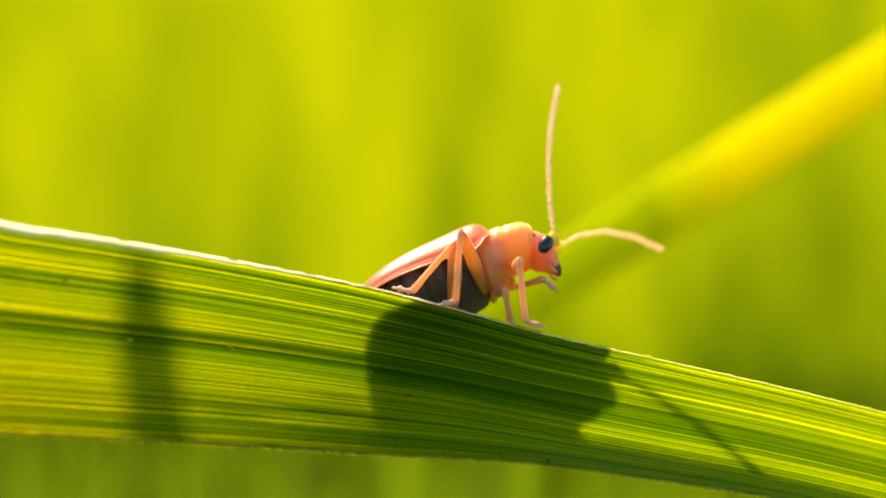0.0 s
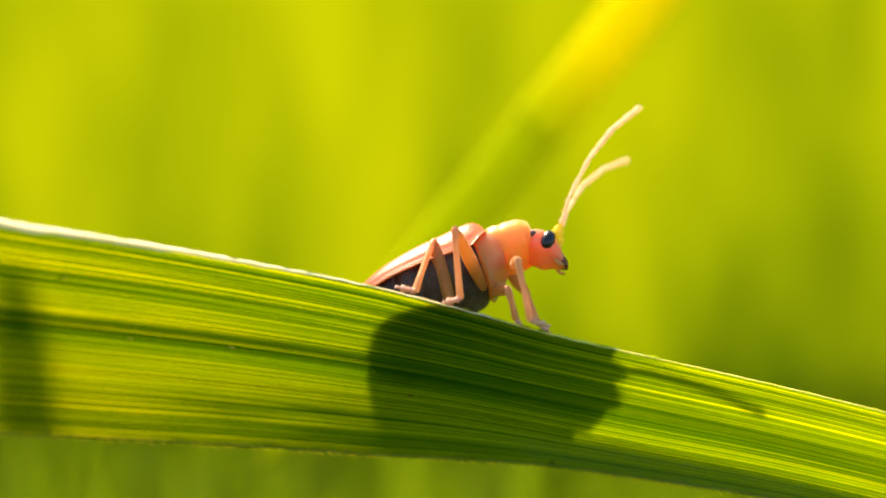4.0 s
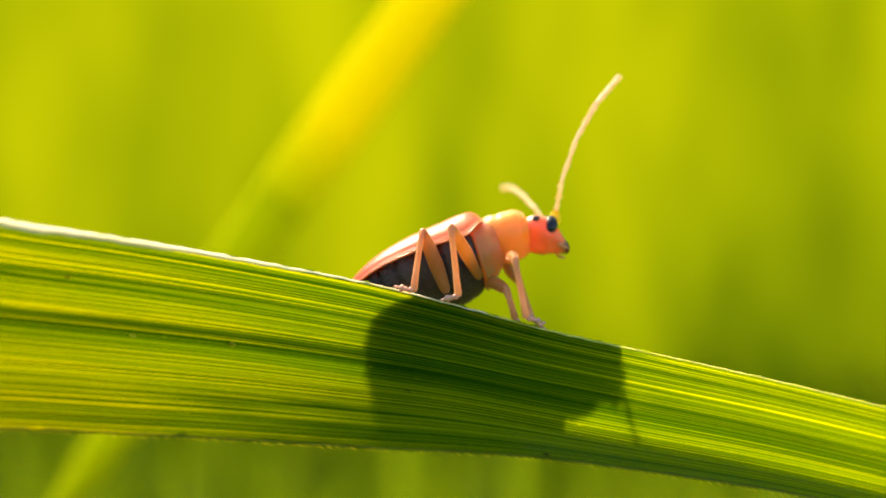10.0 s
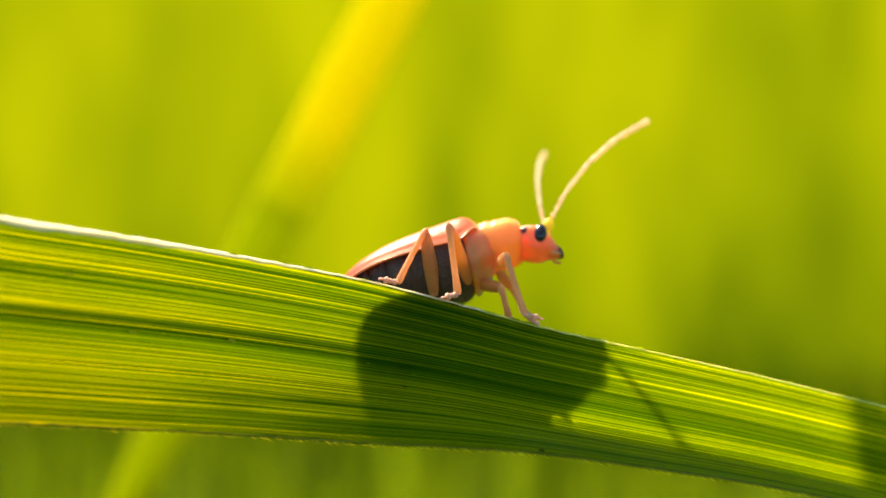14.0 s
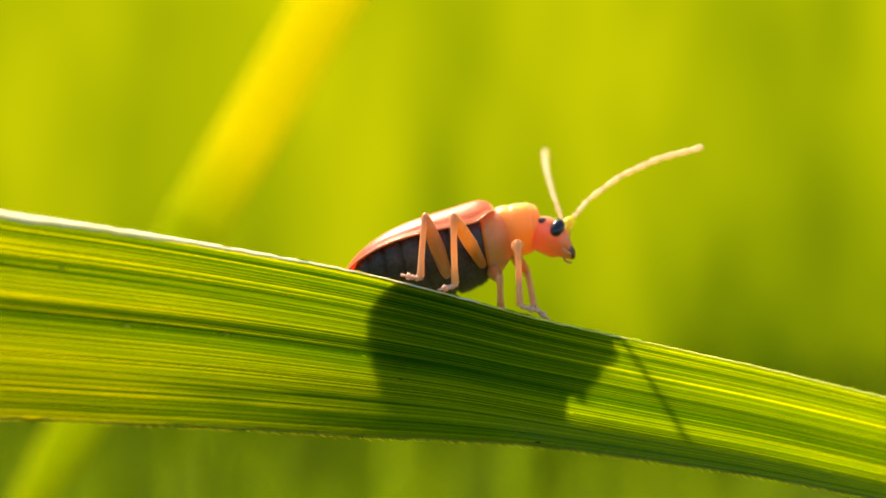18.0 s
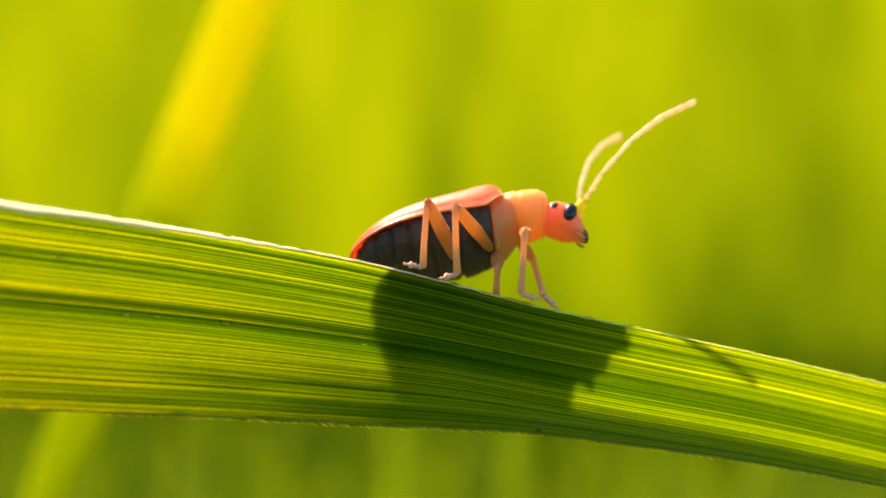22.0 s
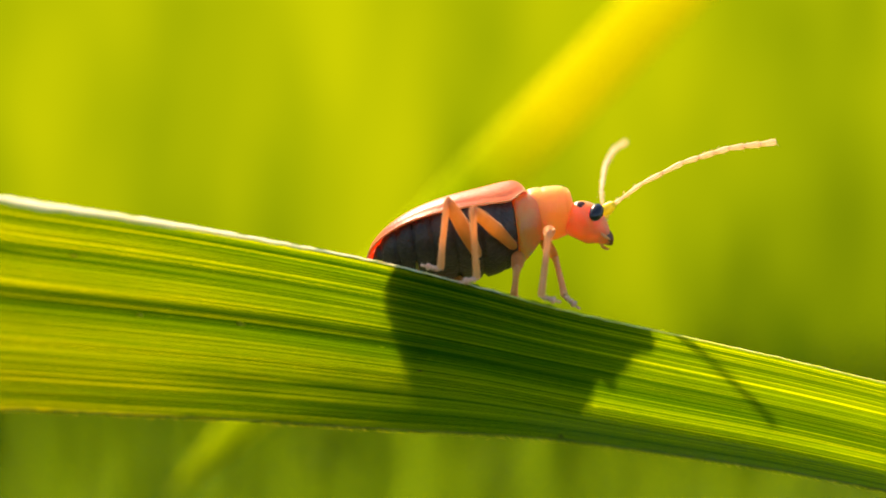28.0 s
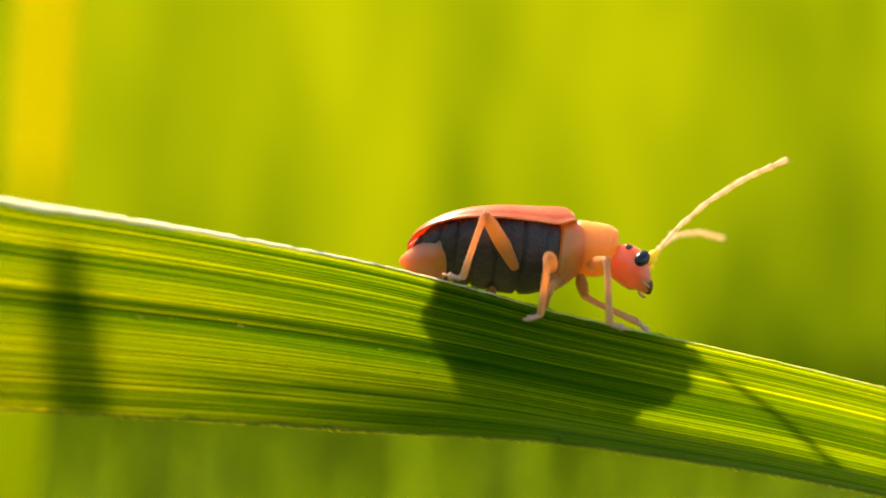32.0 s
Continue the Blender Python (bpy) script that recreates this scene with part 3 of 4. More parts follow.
# coxa in the body, femur, tibia, the way the knee points
LEGS = {
    ("front", -1): (Vector((2.28, -0.31, -0.06)), 1.68, 1.91, Vector((0.05, -1.0, 0.0))), ("front", 1): (Vector((2.1, 0.51, 0.28)), 0.85, 2.45, Vector((0.41, 0.55, -0.72))),
    ("middle", -1): (Vector((1.08, -0.57, -0.62)), 2.43, 2.10, Vector((0.04, -0.76, 0.65))), ("middle", 1): (Vector((1.31, 0.45, -0.10)), 2.04, 0.95, Vector((0.15, -0.93, 0.33))),
    ("hind", -1): (Vector((-0.08, -0.85, -0.96)), 2.07, 2.07, Vector((-0.44, -0.79, 0.43))), ("hind", 1): (Vector((-0.65, 0.42, -0.80)), 2.40, 2.23, Vector((0.10, 0.47, 0.87))),
}


def build_leg(which, side):
    coxa, femur, tibia, way = LEGS[which, side]
    fat = {"front": 0.20, "middle": 0.22, "hind": 0.24}[which]
    thigh = part("thigh", tube([(0, 0, 0, 0.10), (0.15, 0, 0, fat * 0.7), (femur * 0.45, 0, 0.02, fat), (femur * 0.8, 0, 0.01, fat * 0.86), (femur * 0.95, 0, 0, fat * 0.68), (femur + 0.03, 0, 0, fat * 0.5), (femur + 0.09, 0, 0, 0.03)], 14),
                 THIGH, beetle, "translucent orange thigh")
    shin = part("shin", tube([(-0.13, 0, 0, 0.03), (-0.08, 0, 0, 0.09), (0.03, 0, 0, 0.125), (0.2, 0, 0.02, 0.105), (tibia * 0.3, 0, 0.03, 0.095), (tibia * 0.7, 0, 0.02, 0.10), (tibia * 0.95, 0, 0, 0.12), (tibia, 0, 0, 0.08)], 12),
                LEG, beetle, "thin pale orange shin")
    foot = [tube([(0, 0, 0, 0.05), (0.12, 0, 0, 0.11), (0.26, 0, 0, 0.12), (0.32, 0, 0, 0.06)], 10),
            tube([(0.28, 0, 0, 0.05), (0.40, 0, 0, 0.10), (0.50, 0, 0, 0.11), (0.55, 0, 0, 0.05)], 10),
            tube([(0.50, 0, 0, 0.05), (0.62, 0, 0, 0.14), (0.76, 0, -0.01, 0.14), (0.82, 0, 0, 0.06)], 10),
            tube([(0.78, 0, 0, 0.05), (0.95, 0, 0.02, 0.05), (1.06, 0, 0, 0.06), (1.12, 0, -0.05, 0.03)], 8)]
    tarsus = part("foot", join(*[([Vector((v[0] * 0.55, v[1] * 0.8, v[2] * 0.8)) for v in piece[0]], piece[1]) for piece in foot]), FOOT, shin, "pinkish padded foot")
    return thigh, shin, tarsus


abdomen_tip = build_body()
head = build_head()
feelers = {side: build_feeler(side) for side in (-1, 1)}
legs = {key: build_leg(*key) for key in LEGS}


# ---- rice field behind ----
def blade_points(x, y, height, lean, width, bend):
    """Middle line of an arched grass blade from the soil up."""
    out = []
    for i in range(10):
        s = i / 9
        out.append((x + lean * s ** 1.8 + 0.01 * math.sin(5 * s), y + bend * s ** 2, height * (s - 0.28 * s ** 4 * abs(lean) / max(0.05, height) * 3), width * (1 - s ** 3) * (0.5 + 0.5 * min(1, 4 * s)) + 0.0006))
    return out


def field_mesh(name, blades, label):
    verts, faces, uv = [], [], []
    for pts, turn in blades:
        k = len(verts)
        side = Vector((math.cos(turn), math.sin(turn), 0))
        for i, (x, y, z, w) in enumerate(pts):
            for j in (-1, 0, 1):
                verts.append(Vector((x, y, z)) + side * (w * 0.5 * j) + Vector((0, 0, 0.0012 * (j == 0))))
                uv.append((i * 0.05 + k * 0.01, 0.5 + 0.5 * j))
        faces += grid_faces(len(pts), 3, k)
    ob = mesh_object(name, verts, faces, BLADE, uv=uv)
    return tagged(ob, label, "rice plants", kind="stuff")


def build_field():
    rng = random.Random(4)
    blades = []
    for i in range(3600):
        y = 0.38 + 2.2 * rng.random() ** 1.2
        x = rng.uniform(-0.35 - 0.75 * y, 0.35 + 0.75 * y)
        height = rng.uniform(0.50, 0.56) - 0.06 * y * rng.uniform(0.5, 1.3) - 0.035 * x
        if i % 3 == 0:
            y = -0.35 - 1.2 * rng.random()          # unseen blades behind the camera, added to throw green light back
            x, height = rng.uniform(-1.5, 1.5), rng.uniform(0.5, 0.85)
        blades.append((blade_points(x, y, height, rng.gauss(0, 0.10), rng.uniform(0.007, 0.012), rng.gauss(0, 0.06)), rng.uniform(-0.6, 0.6)))
    field_mesh("rice_field", blades, "dense green rice blades lit from behind, out of focus")


build_field()


def build_hanging_blade(name, width, hang, material, label, tail):
    """A blade whose tip hangs at the origin; it rises along +z, bows over and reaches the soil."""
    ob = new(name)
    tagged(ob, label, "leaf")
    n, verts, uv = 60, [], []
    for i in range(n):
        s = i / (n - 1)
        if s < 0.5:
            p = Vector((0, 0, hang * s * 2))
        else:
            q = (s - 0.5) * 2
            p = Vector((420 * q, -40 * q, hang + 110 * math.sin(math.pi * min(1, q * 1.2)) - (hang + 520) * q ** 2.2))
        w = width * 0.5
        for j in range(5):
            c = (j - 2) / 2
            verts.append(Vector((w * c, 0.12 * width * (1 - c * c), 0)) * MM + p * MM)
            uv.append((s * 4, j / 4))
    back = [v + Vector((0, 0.00015, 0)) for v in verts]
    faces = grid_faces(n, 5) + [tuple(reversed(f)) for f in grid_faces(n, 5, len(verts))]
    mesh_object("blade", verts + back, faces, material, ob, uv=uv + uv)
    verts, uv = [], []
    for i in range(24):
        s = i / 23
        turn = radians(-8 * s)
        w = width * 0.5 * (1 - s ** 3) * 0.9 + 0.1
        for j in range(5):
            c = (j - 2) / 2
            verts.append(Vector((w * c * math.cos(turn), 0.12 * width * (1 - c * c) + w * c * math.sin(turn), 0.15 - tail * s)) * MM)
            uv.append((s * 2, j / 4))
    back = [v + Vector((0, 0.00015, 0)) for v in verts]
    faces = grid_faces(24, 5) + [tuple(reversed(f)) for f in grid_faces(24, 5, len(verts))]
    mesh_object("blade_tip", verts + back, faces, DIM_TIP, ob, "greener hanging tip, weaker light painted in", uv=uv + uv)
    return ob


yellow_blade = build_hanging_blade("yellow_rice_leaf", 4.1, 26, YELLOWED, "yellow rice leaf swaying in the wind, out of focus", 30.0)


SHADE_LAY = Vector((0.09, 0.06, -1.0)).normalized()       # down along the lit leaf


def build_shade_blade():
    """A narrow blade: its tip hangs down, the rest climbs towards the light, bows over and reaches the soil."""
    ob = new("swaying_rice_leaf")
    tagged(ob, "narrow green rice leaf swaying above, casting a stripe of shade", "leaf")
    low = SHADE_LAY * 6.5
    rise = low + SUN * 90
    bow = [-SHADE_LAY * 3.6, SHADE_LAY * 1.5, low, low + SUN * 12, low + SUN * 45, rise, rise + Vector((-120, 20, 30)), rise + Vector((-300, 60, -60)), rise + Vector((-380, 80, -330)), rise + Vector((-400, 80, -790))]
    line = curve_of([(k, *p) for k, p in enumerate(bow)])
    verts, uv, n = [], [], 91
    side = Vector((1, 0, -0.22)).normalized()
    for i in range(n):
        k = 9 * i / (n - 1)
        p, q = Vector(line(k)), Vector(line(min(9, k + 0.05)))
        if k > 5:
            side = (side * 0.8 + Vector((0, 1, 0)) * 0.2).normalized()
        w = 0.95 * min(1.0, 0.5 + 1.2 * k) + (0.6 if k > 5 else 0)
        for c in (-1, 0, 1):
            verts.append((p + side * (w * c) + SUN * (0.25 * (c == 0))) * MM)
            uv.append((k * 0.4, 0.5 + 0.5 * c))
    back = [v + SUN * 0.00015 for v in verts]
    faces = grid_faces(n, 3) + [tuple(reversed(f)) for f in grid_faces(n, 3, len(verts))]
    mesh_object("blade", verts + back, faces, BLADE, ob, uv=uv + uv)
    return ob


shade_blade = build_shade_blade()

# ---- what moves ----
# seconds, place in mm, roll away, nose up, turn
BODY_ROWS = (
    (0, -0.02, 2.01, -1.41, 29, 17.1, 4), (2, -0.2, 2.05, -1.42, 32.6, 20.4, 2.7), (6, -0.08, 2.11, -1.49, 34.9, 18.5, 4), (8, -0.06, 2.17, -1.54, 34.4, 19, 4.5),
    (9, -0.16, 2.22, -1.49, 33.3, 18.1, 4.8), (10, -0.15, 2.15, -1.13, 33.1, 17.6, 3.4), (10.5, -0.2, 2.12, -1.15, 32.8, 17.2, 3.2), (11, -0.21, 2.13, -1.15, 32.6, 17.8, 2.1),
    (11.5, -0.2, 2.15, -1.12, 32.6, 18.5, -0.2), (12, -0.22, 2.16, -1.07, 32.4, 19.2, -0.3), (12.5, -0.32, 2.17, -0.96, 32.6, 18.8, -1.1), (13, -0.34, 2.17, -1.34, 32.8, 18.5, 0.3),
    (14.5, -0.36, 1.96, -1.27, 33.1, 12.7, -0.5), (16.5, 0.18, 1.96, -1.11, 32.4, 12.7, -0.6), (17, 0.23, 1.96, -1.08, 32.3, 11.7, -1), (18.5, 0.37, 1.95, -0.93, 32.8, 10.6, -1.8),
    (19, 0.57, 1.95, -0.91, 33, 8, -1.1), (23, 0.49, 1.87, -0.77, 35.6, 8.8, 0), (28, 0.51, 1.71, -0.7, 35.4, 8.5, 2.8), (30, 0.37, 1.6, -0.58, 35.3, 4.8, 6.5),
    (30.2, 0.27, 1.57, -0.52, 36.3, 3.4, 6.4), (30.4, 0.3, 1.54, -0.42, 37.3, -1.8, 5.1), (30.6, 0.41, 1.5, -0.9, 31.2, -12.1, -0.6), (30.8, 0.43, 1.47, -0.8, 22, -21.3, 14.6),
    (31, 0.56, 1.43, -0.76, 15, -25.2, 25.9), (31.2, 0.68, 1.51, -1.42, 15.4, -38.6, 35.6), (31.4, 0.76, 1.58, -1.61, 23, -34.6, 31.2), (31.6, 1.07, 1.65, -1.44, 30.2, -23.8, 16.8),
    (31.8, 1.6, 1.71, -1.43, 34.5, -11.3, 0.9), (32, 1.79, 1.78, -1.08, 39.3, -6.3, 1.2),
)
HEAD_ROWS = (
    (0, -28.0), (0.5, -29.9), (1, -28.4), (1.5, -23.9), (2, -26.3), (2.5, -25.8), (3, -30.4), (3.5, -20.5),
    (5.5, -29.0), (6, -30.8), (6.5, -29.9), (7, -29.0), (7.5, -29.0), (8, -24.6), (8.5, -19.9), (9, -24.7),
    (9.5, -9.5), (10, -8.2), (10.5, -28.2), (11, -30.1), (13, -30.6), (13.5, -8.3), (14, -1.5), (14.5, 0.9),
    (16.5, -18.3), (17, -16.6), (17.5, -13.7), (18, -17.3), (18.5, 5.3), (19, -10.6), (19.5, -12.9), (20, -13.3),
    (20.5, -13.7), (21, -13.5), (21.5, -16.0), (22, -12.1), (22.5, -6.0), (23, -9.5), (23.5, -7.6), (24, -9.1),
    (24.5, -12.0), (26.5, -15.8), (28, -16.0), (29.5, -14.4), (30, -13.3), (30.2, -10.0), (30.4, -16.3), (30.6, -27.6),
    (30.8, -33.8), (31, -31.0), (31.2, -32.0), (31.4, -32.0), (31.6, -20.0), (31.8, -19.3), (32, -15.3),
)
# how far the neck is stretched forward and up, in mm
NECK_ROWS = ((0, -0.15, 0.07), (2, -0.05, -0.05), (7, -0.05, -0.12), (9, 0.15, 0.05), (12, 0.08, -0.05), (18, 0.03, -0.2), (20, 0.16, -0.16), (27, 0.16, -0.24), (30, 0.22, -0.3), (32, 0.26, -0.25))
FEELER_NEAR_ROWS = (
    (0, -0.04, 0.38, 0.92, 0.14, 0.31, 0.94), (0.5, 0.11, 0.28, 0.95, 0.51, 0.29, 0.81), (1, 0.02, 0.3, 0.95, 0.19, 0.36, 0.91),
    (1.5, 0.37, 0.36, 0.86, 0.57, 0.55, 0.61), (2, 0.04, 0.29, 0.96, 0.32, 0.33, 0.89), (2.5, 0.4, 0.48, 0.79, 0.57, 0.43, 0.7),
    (3, 0.45, 0.35, 0.82, 0.93, 0.19, 0.31), (3.5, 0.36, 0.29, 0.89, 0.59, 0.46, 0.67), (5.5, 0.48, 0.13, 0.87, 0.88, 0.35, 0.33),
    (6, 0.48, 0.35, 0.8, 0.88, 0.36, 0.32), (6.5, 0.36, 0.33, 0.87, 0.81, 0.5, 0.31), (7, 0.53, 0.55, 0.64, 0.96, 0.27, 0.1),
    (7.5, -0.1, 0.34, 0.93, 0.4, 0.38, 0.83), (8, 0.55, 0.24, 0.8, 0.9, 0.3, 0.32), (8.5, 0.29, 0.52, 0.8, 0.64, 0.12, 0.76),
    (9, 0.55, 0.24, 0.8, 0.63, 0.32, 0.71), (9.5, 0.51, -0.14, 0.85, 0.59, 0.3, 0.75), (10, 0.24, -0.13, 0.96, 0.55, 0.34, 0.76),
    (10.5, 0.38, 0.51, 0.77, 0.68, 0.61, 0.4), (11, -0.32, -0.03, 0.95, 0.65, 0.49, 0.58), (11.5, 0.87, 0.08, 0.48, 0.98, 0.12, 0.17),
    (12, -0.2, -0.45, 0.87, 0.2, -0.55, 0.81), (12.5, -0.24, 0.66, 0.71, 0.25, 0.72, 0.65), (13, 0.56, 0.35, 0.75, 0.73, 0.33, 0.6),
    (13.5, 0.68, 0.45, 0.58, 0.97, -0.02, 0.24), (14, 0.52, 0.31, 0.79, 0.76, 0.36, 0.54), (14.5, 0.11, 0.48, 0.87, 0.38, 0.15, 0.91),
    (16.5, 0.53, 0.23, 0.82, 0.63, 0.18, 0.76), (17, 0.61, 0.45, 0.65, 0.92, -0.24, 0.31), (17.5, 0.04, 0.38, 0.92, 0.31, 0.25, 0.92),
    (18, 0.68, 0.44, 0.59, 0.92, -0.25, 0.31), (18.5, 0.93, 0.01, 0.36, 0.97, -0.26, -0), (19, 0.89, 0.26, 0.38, 0.97, -0.26, -0.03),
    (19.5, 0.44, 0.3, 0.84, 0.59, 0.24, 0.77), (20, 0.82, 0.13, 0.56, 0.99, -0.02, 0.13), (20.5, 0.33, 0.19, 0.92, 0.46, 0.32, 0.83),
    (21, 0.84, 0.21, 0.5, 0.97, -0.26, 0.05), (21.5, 0.47, 0.02, 0.88, 0.69, 0.32, 0.65), (22, 0.6, -0.02, 0.8, 0.81, 0.36, 0.47),
    (22.5, 0.22, 0.43, 0.87, 0.32, 0.23, 0.92), (23, 0.71, 0.29, 0.64, 0.91, -0, 0.41), (23.5, 0.43, 0.32, 0.85, 0.52, -0.22, 0.83),
    (24, 0.68, 0.31, 0.67, 0.72, -0.24, 0.66), (24.5, 0.68, -0.18, 0.72, 0.87, -0, 0.49), (26.5, 0.8, 0.29, 0.52, 0.96, -0.27, 0.11),
    (27, 0.7, -0.18, 0.69, 0.96, -0.08, 0.28), (27.5, 0.34, 0.25, 0.91, 0.64, -0.05, 0.77), (28, 0.83, -0.19, 0.53, 0.98, -0.06, 0.21),
    (28.5, 0.58, -0.16, 0.8, 0.85, 0.12, 0.52), (29, 0.51, -0.16, 0.85, 0.67, 0.16, 0.73), (29.3, 0.65, -0.17, 0.74, 0.8, -0.19, 0.56),
    (29.6, 0.21, 0.15, 0.97, 0.57, 0.19, 0.8), (30, 0.46, 0.23, 0.86, 0.8, 0.09, 0.6), (30.2, 0, -0.1, 1, 0.54, 0.52, 0.66),
    (30.4, 0.69, 0.57, 0.44, 0.97, -0.25, 0.01), (30.6, 0.5, 0.67, 0.54, 0.97, -0.24, 0.1), (30.8, 0.59, 0.71, 0.38, 0.9, 0.43, 0.07),
    (31, 0.55, 0.8, -0.23, 0.56, 0.75, -0.34), (31.2, 0.6, 0.5, 0.62, 0.74, 0.67, 0.03), (31.4, 0.96, -0.04, 0.27, 0.88, 0.45, -0.17),
    (31.5, 0.28, 0.36, 0.89, 0.5, 0.36, 0.79), (31.6, 0.79, 0.48, 0.39, 0.99, 0.16, 0.05), (31.8, 0.15, 0.27, 0.95, 0.28, 0.36, 0.89),
    (32, 0.7, 0.28, 0.66, 0.88, -0.08, 0.48),
)
FEELER_FAR_ROWS = (
    (0, 0.67, 0.71, 0.21, 0.8, 0.56, -0.22), (0.5, 0.6, 0.76, 0.26, 0.76, 0.63, -0.17), (1, 0.61, 0.63, 0.48, 0.83, 0.55, 0.06),
    (1.5, 0.71, 0.58, 0.39, 0.88, 0.47, -0.05), (2, 0.59, 0.7, 0.4, 0.79, 0.61, -0.03), (2.5, 0.28, 0.81, 0.51, 0.54, 0.83, 0.13),
    (3, 0.4, 0.8, 0.45, 0.64, 0.77, 0.04), (3.5, 0.34, 0.62, 0.7, 0.64, 0.66, 0.39), (5.5, 0.51, 0.71, 0.49, 0.75, 0.66, 0.08),
    (6, 0.68, 0.7, 0.22, 0.81, 0.55, -0.21), (6.5, 0.58, 0.63, 0.52, 0.81, 0.57, 0.12), (7, 0.51, 0.74, 0.44, 0.73, 0.68, 0.03),
    (7.5, 0.74, 0.64, 0.2, 0.85, 0.49, -0.22), (8, 0.21, 0.83, 0.52, 0.46, 0.88, 0.14), (8.5, 0.21, 0.8, 0.56, 0.47, 0.86, 0.2),
    (9, 0.01, 0.77, 0.63, 0.24, 0.91, 0.34), (9.5, -0.22, 0.67, 0.7, -0.08, 0.86, 0.5), (10, -0.3, 0.83, 0.47, -0.17, 0.98, 0.12),
    (10.5, 0.82, 0.57, 0.04, 0.85, 0.38, -0.36), (11, 0.82, 0.46, 0.35, 0.94, 0.33, -0.09), (11.5, 0.22, 0.94, 0.27, 0.43, 0.89, -0.16),
    (12, 0.8, 0.6, -0.02, 0.82, 0.39, -0.41), (12.5, 0.81, 0.32, 0.5, 0.97, 0.22, 0.06), (13, 0.41, 0.91, 0.06, 0.56, 0.75, -0.36),
    (13.5, -0.22, 0.62, 0.75, -0.08, 0.81, 0.58), (14, -0.05, 0.73, 0.68, 0.17, 0.89, 0.42), (14.5, 0.3, 0.89, 0.33, 0.52, 0.85, -0.09),
    (16.5, 0.08, 0.78, 0.62, 0.33, 0.89, 0.31), (17, 0.2, 0.65, 0.73, 0.49, 0.74, 0.46), (17.5, 0.48, 0.83, 0.28, 0.67, 0.73, -0.15),
    (18, -0.13, 0.74, 0.66, 0.05, 0.91, 0.4), (18.5, 0.14, 0.8, 0.58, 0.39, 0.89, 0.24), (19, -0.03, 0.62, 0.79, 0.2, 0.77, 0.61),
    (19.5, 0.41, 0.83, 0.38, 0.63, 0.77, -0.04), (20, -0.05, 0.67, 0.75, 0.17, 0.83, 0.54), (20.5, 0.44, 0.85, 0.28, 0.63, 0.76, -0.15),
    (21, 0.19, 0.74, 0.64, 0.46, 0.83, 0.33), (21.5, 0.28, 0.86, 0.42, 0.52, 0.85, 0.01), (22, 0.22, 0.69, 0.69, 0.51, 0.77, 0.38),
    (22.5, 0.79, 0.57, 0.2, 0.88, 0.41, -0.23), (23, 0.14, 0.69, 0.71, 0.41, 0.8, 0.44), (23.5, 0.32, 0.71, 0.63, 0.6, 0.75, 0.29),
    (24, 0.06, 0.73, 0.68, 0.31, 0.86, 0.4), (24.5, 0.56, 0.82, -0.13, 0.64, 0.59, -0.5), (26.5, 0.36, 0.83, 0.44, 0.6, 0.8, 0.03),
    (27, -0.02, 0.58, 0.81, 0.21, 0.73, 0.65), (27.5, 0.44, 0.85, 0.3, 0.64, 0.76, -0.12), (28, 0.12, 0.76, 0.64, 0.37, 0.86, 0.34),
    (28.5, 0.15, 0.82, 0.55, 0.4, 0.89, 0.2), (29, 0.33, 0.82, 0.47, 0.57, 0.82, 0.08), (29.3, 0.19, 0.88, 0.44, 0.43, 0.9, 0.04),
    (29.6, 0.37, 0.9, 0.23, 0.57, 0.8, -0.19), (30, 0.23, 0.84, 0.5, 0.48, 0.87, 0.12), (30.2, 0.82, 0.57, 0.06, 0.86, 0.39, -0.34),
    (30.4, -0.17, 0.84, 0.52, 0.01, 0.98, 0.18), (30.6, 0.07, 0.9, 0.42, 0.29, 0.96, 0.03), (30.8, -0.32, 0.71, 0.63, -0.22, 0.9, 0.38),
    (31, -0.1, 0.89, 0.45, 0.09, 0.99, 0.08), (31.2, 0.02, 0.82, 0.58, 0.24, 0.94, 0.25), (31.4, -0.11, 0.67, 0.74, 0.09, 0.84, 0.53),
    (31.5, -0.1, 0.75, 0.66, 0.1, 0.91, 0.39), (31.6, -0.12, 0.76, 0.63, 0.07, 0.93, 0.36), (31.8, 0.75, 0.65, -0.15, 0.76, 0.42, -0.5),
    (32, 0.5, 0.78, 0.38, 0.71, 0.7, -0.05),
)
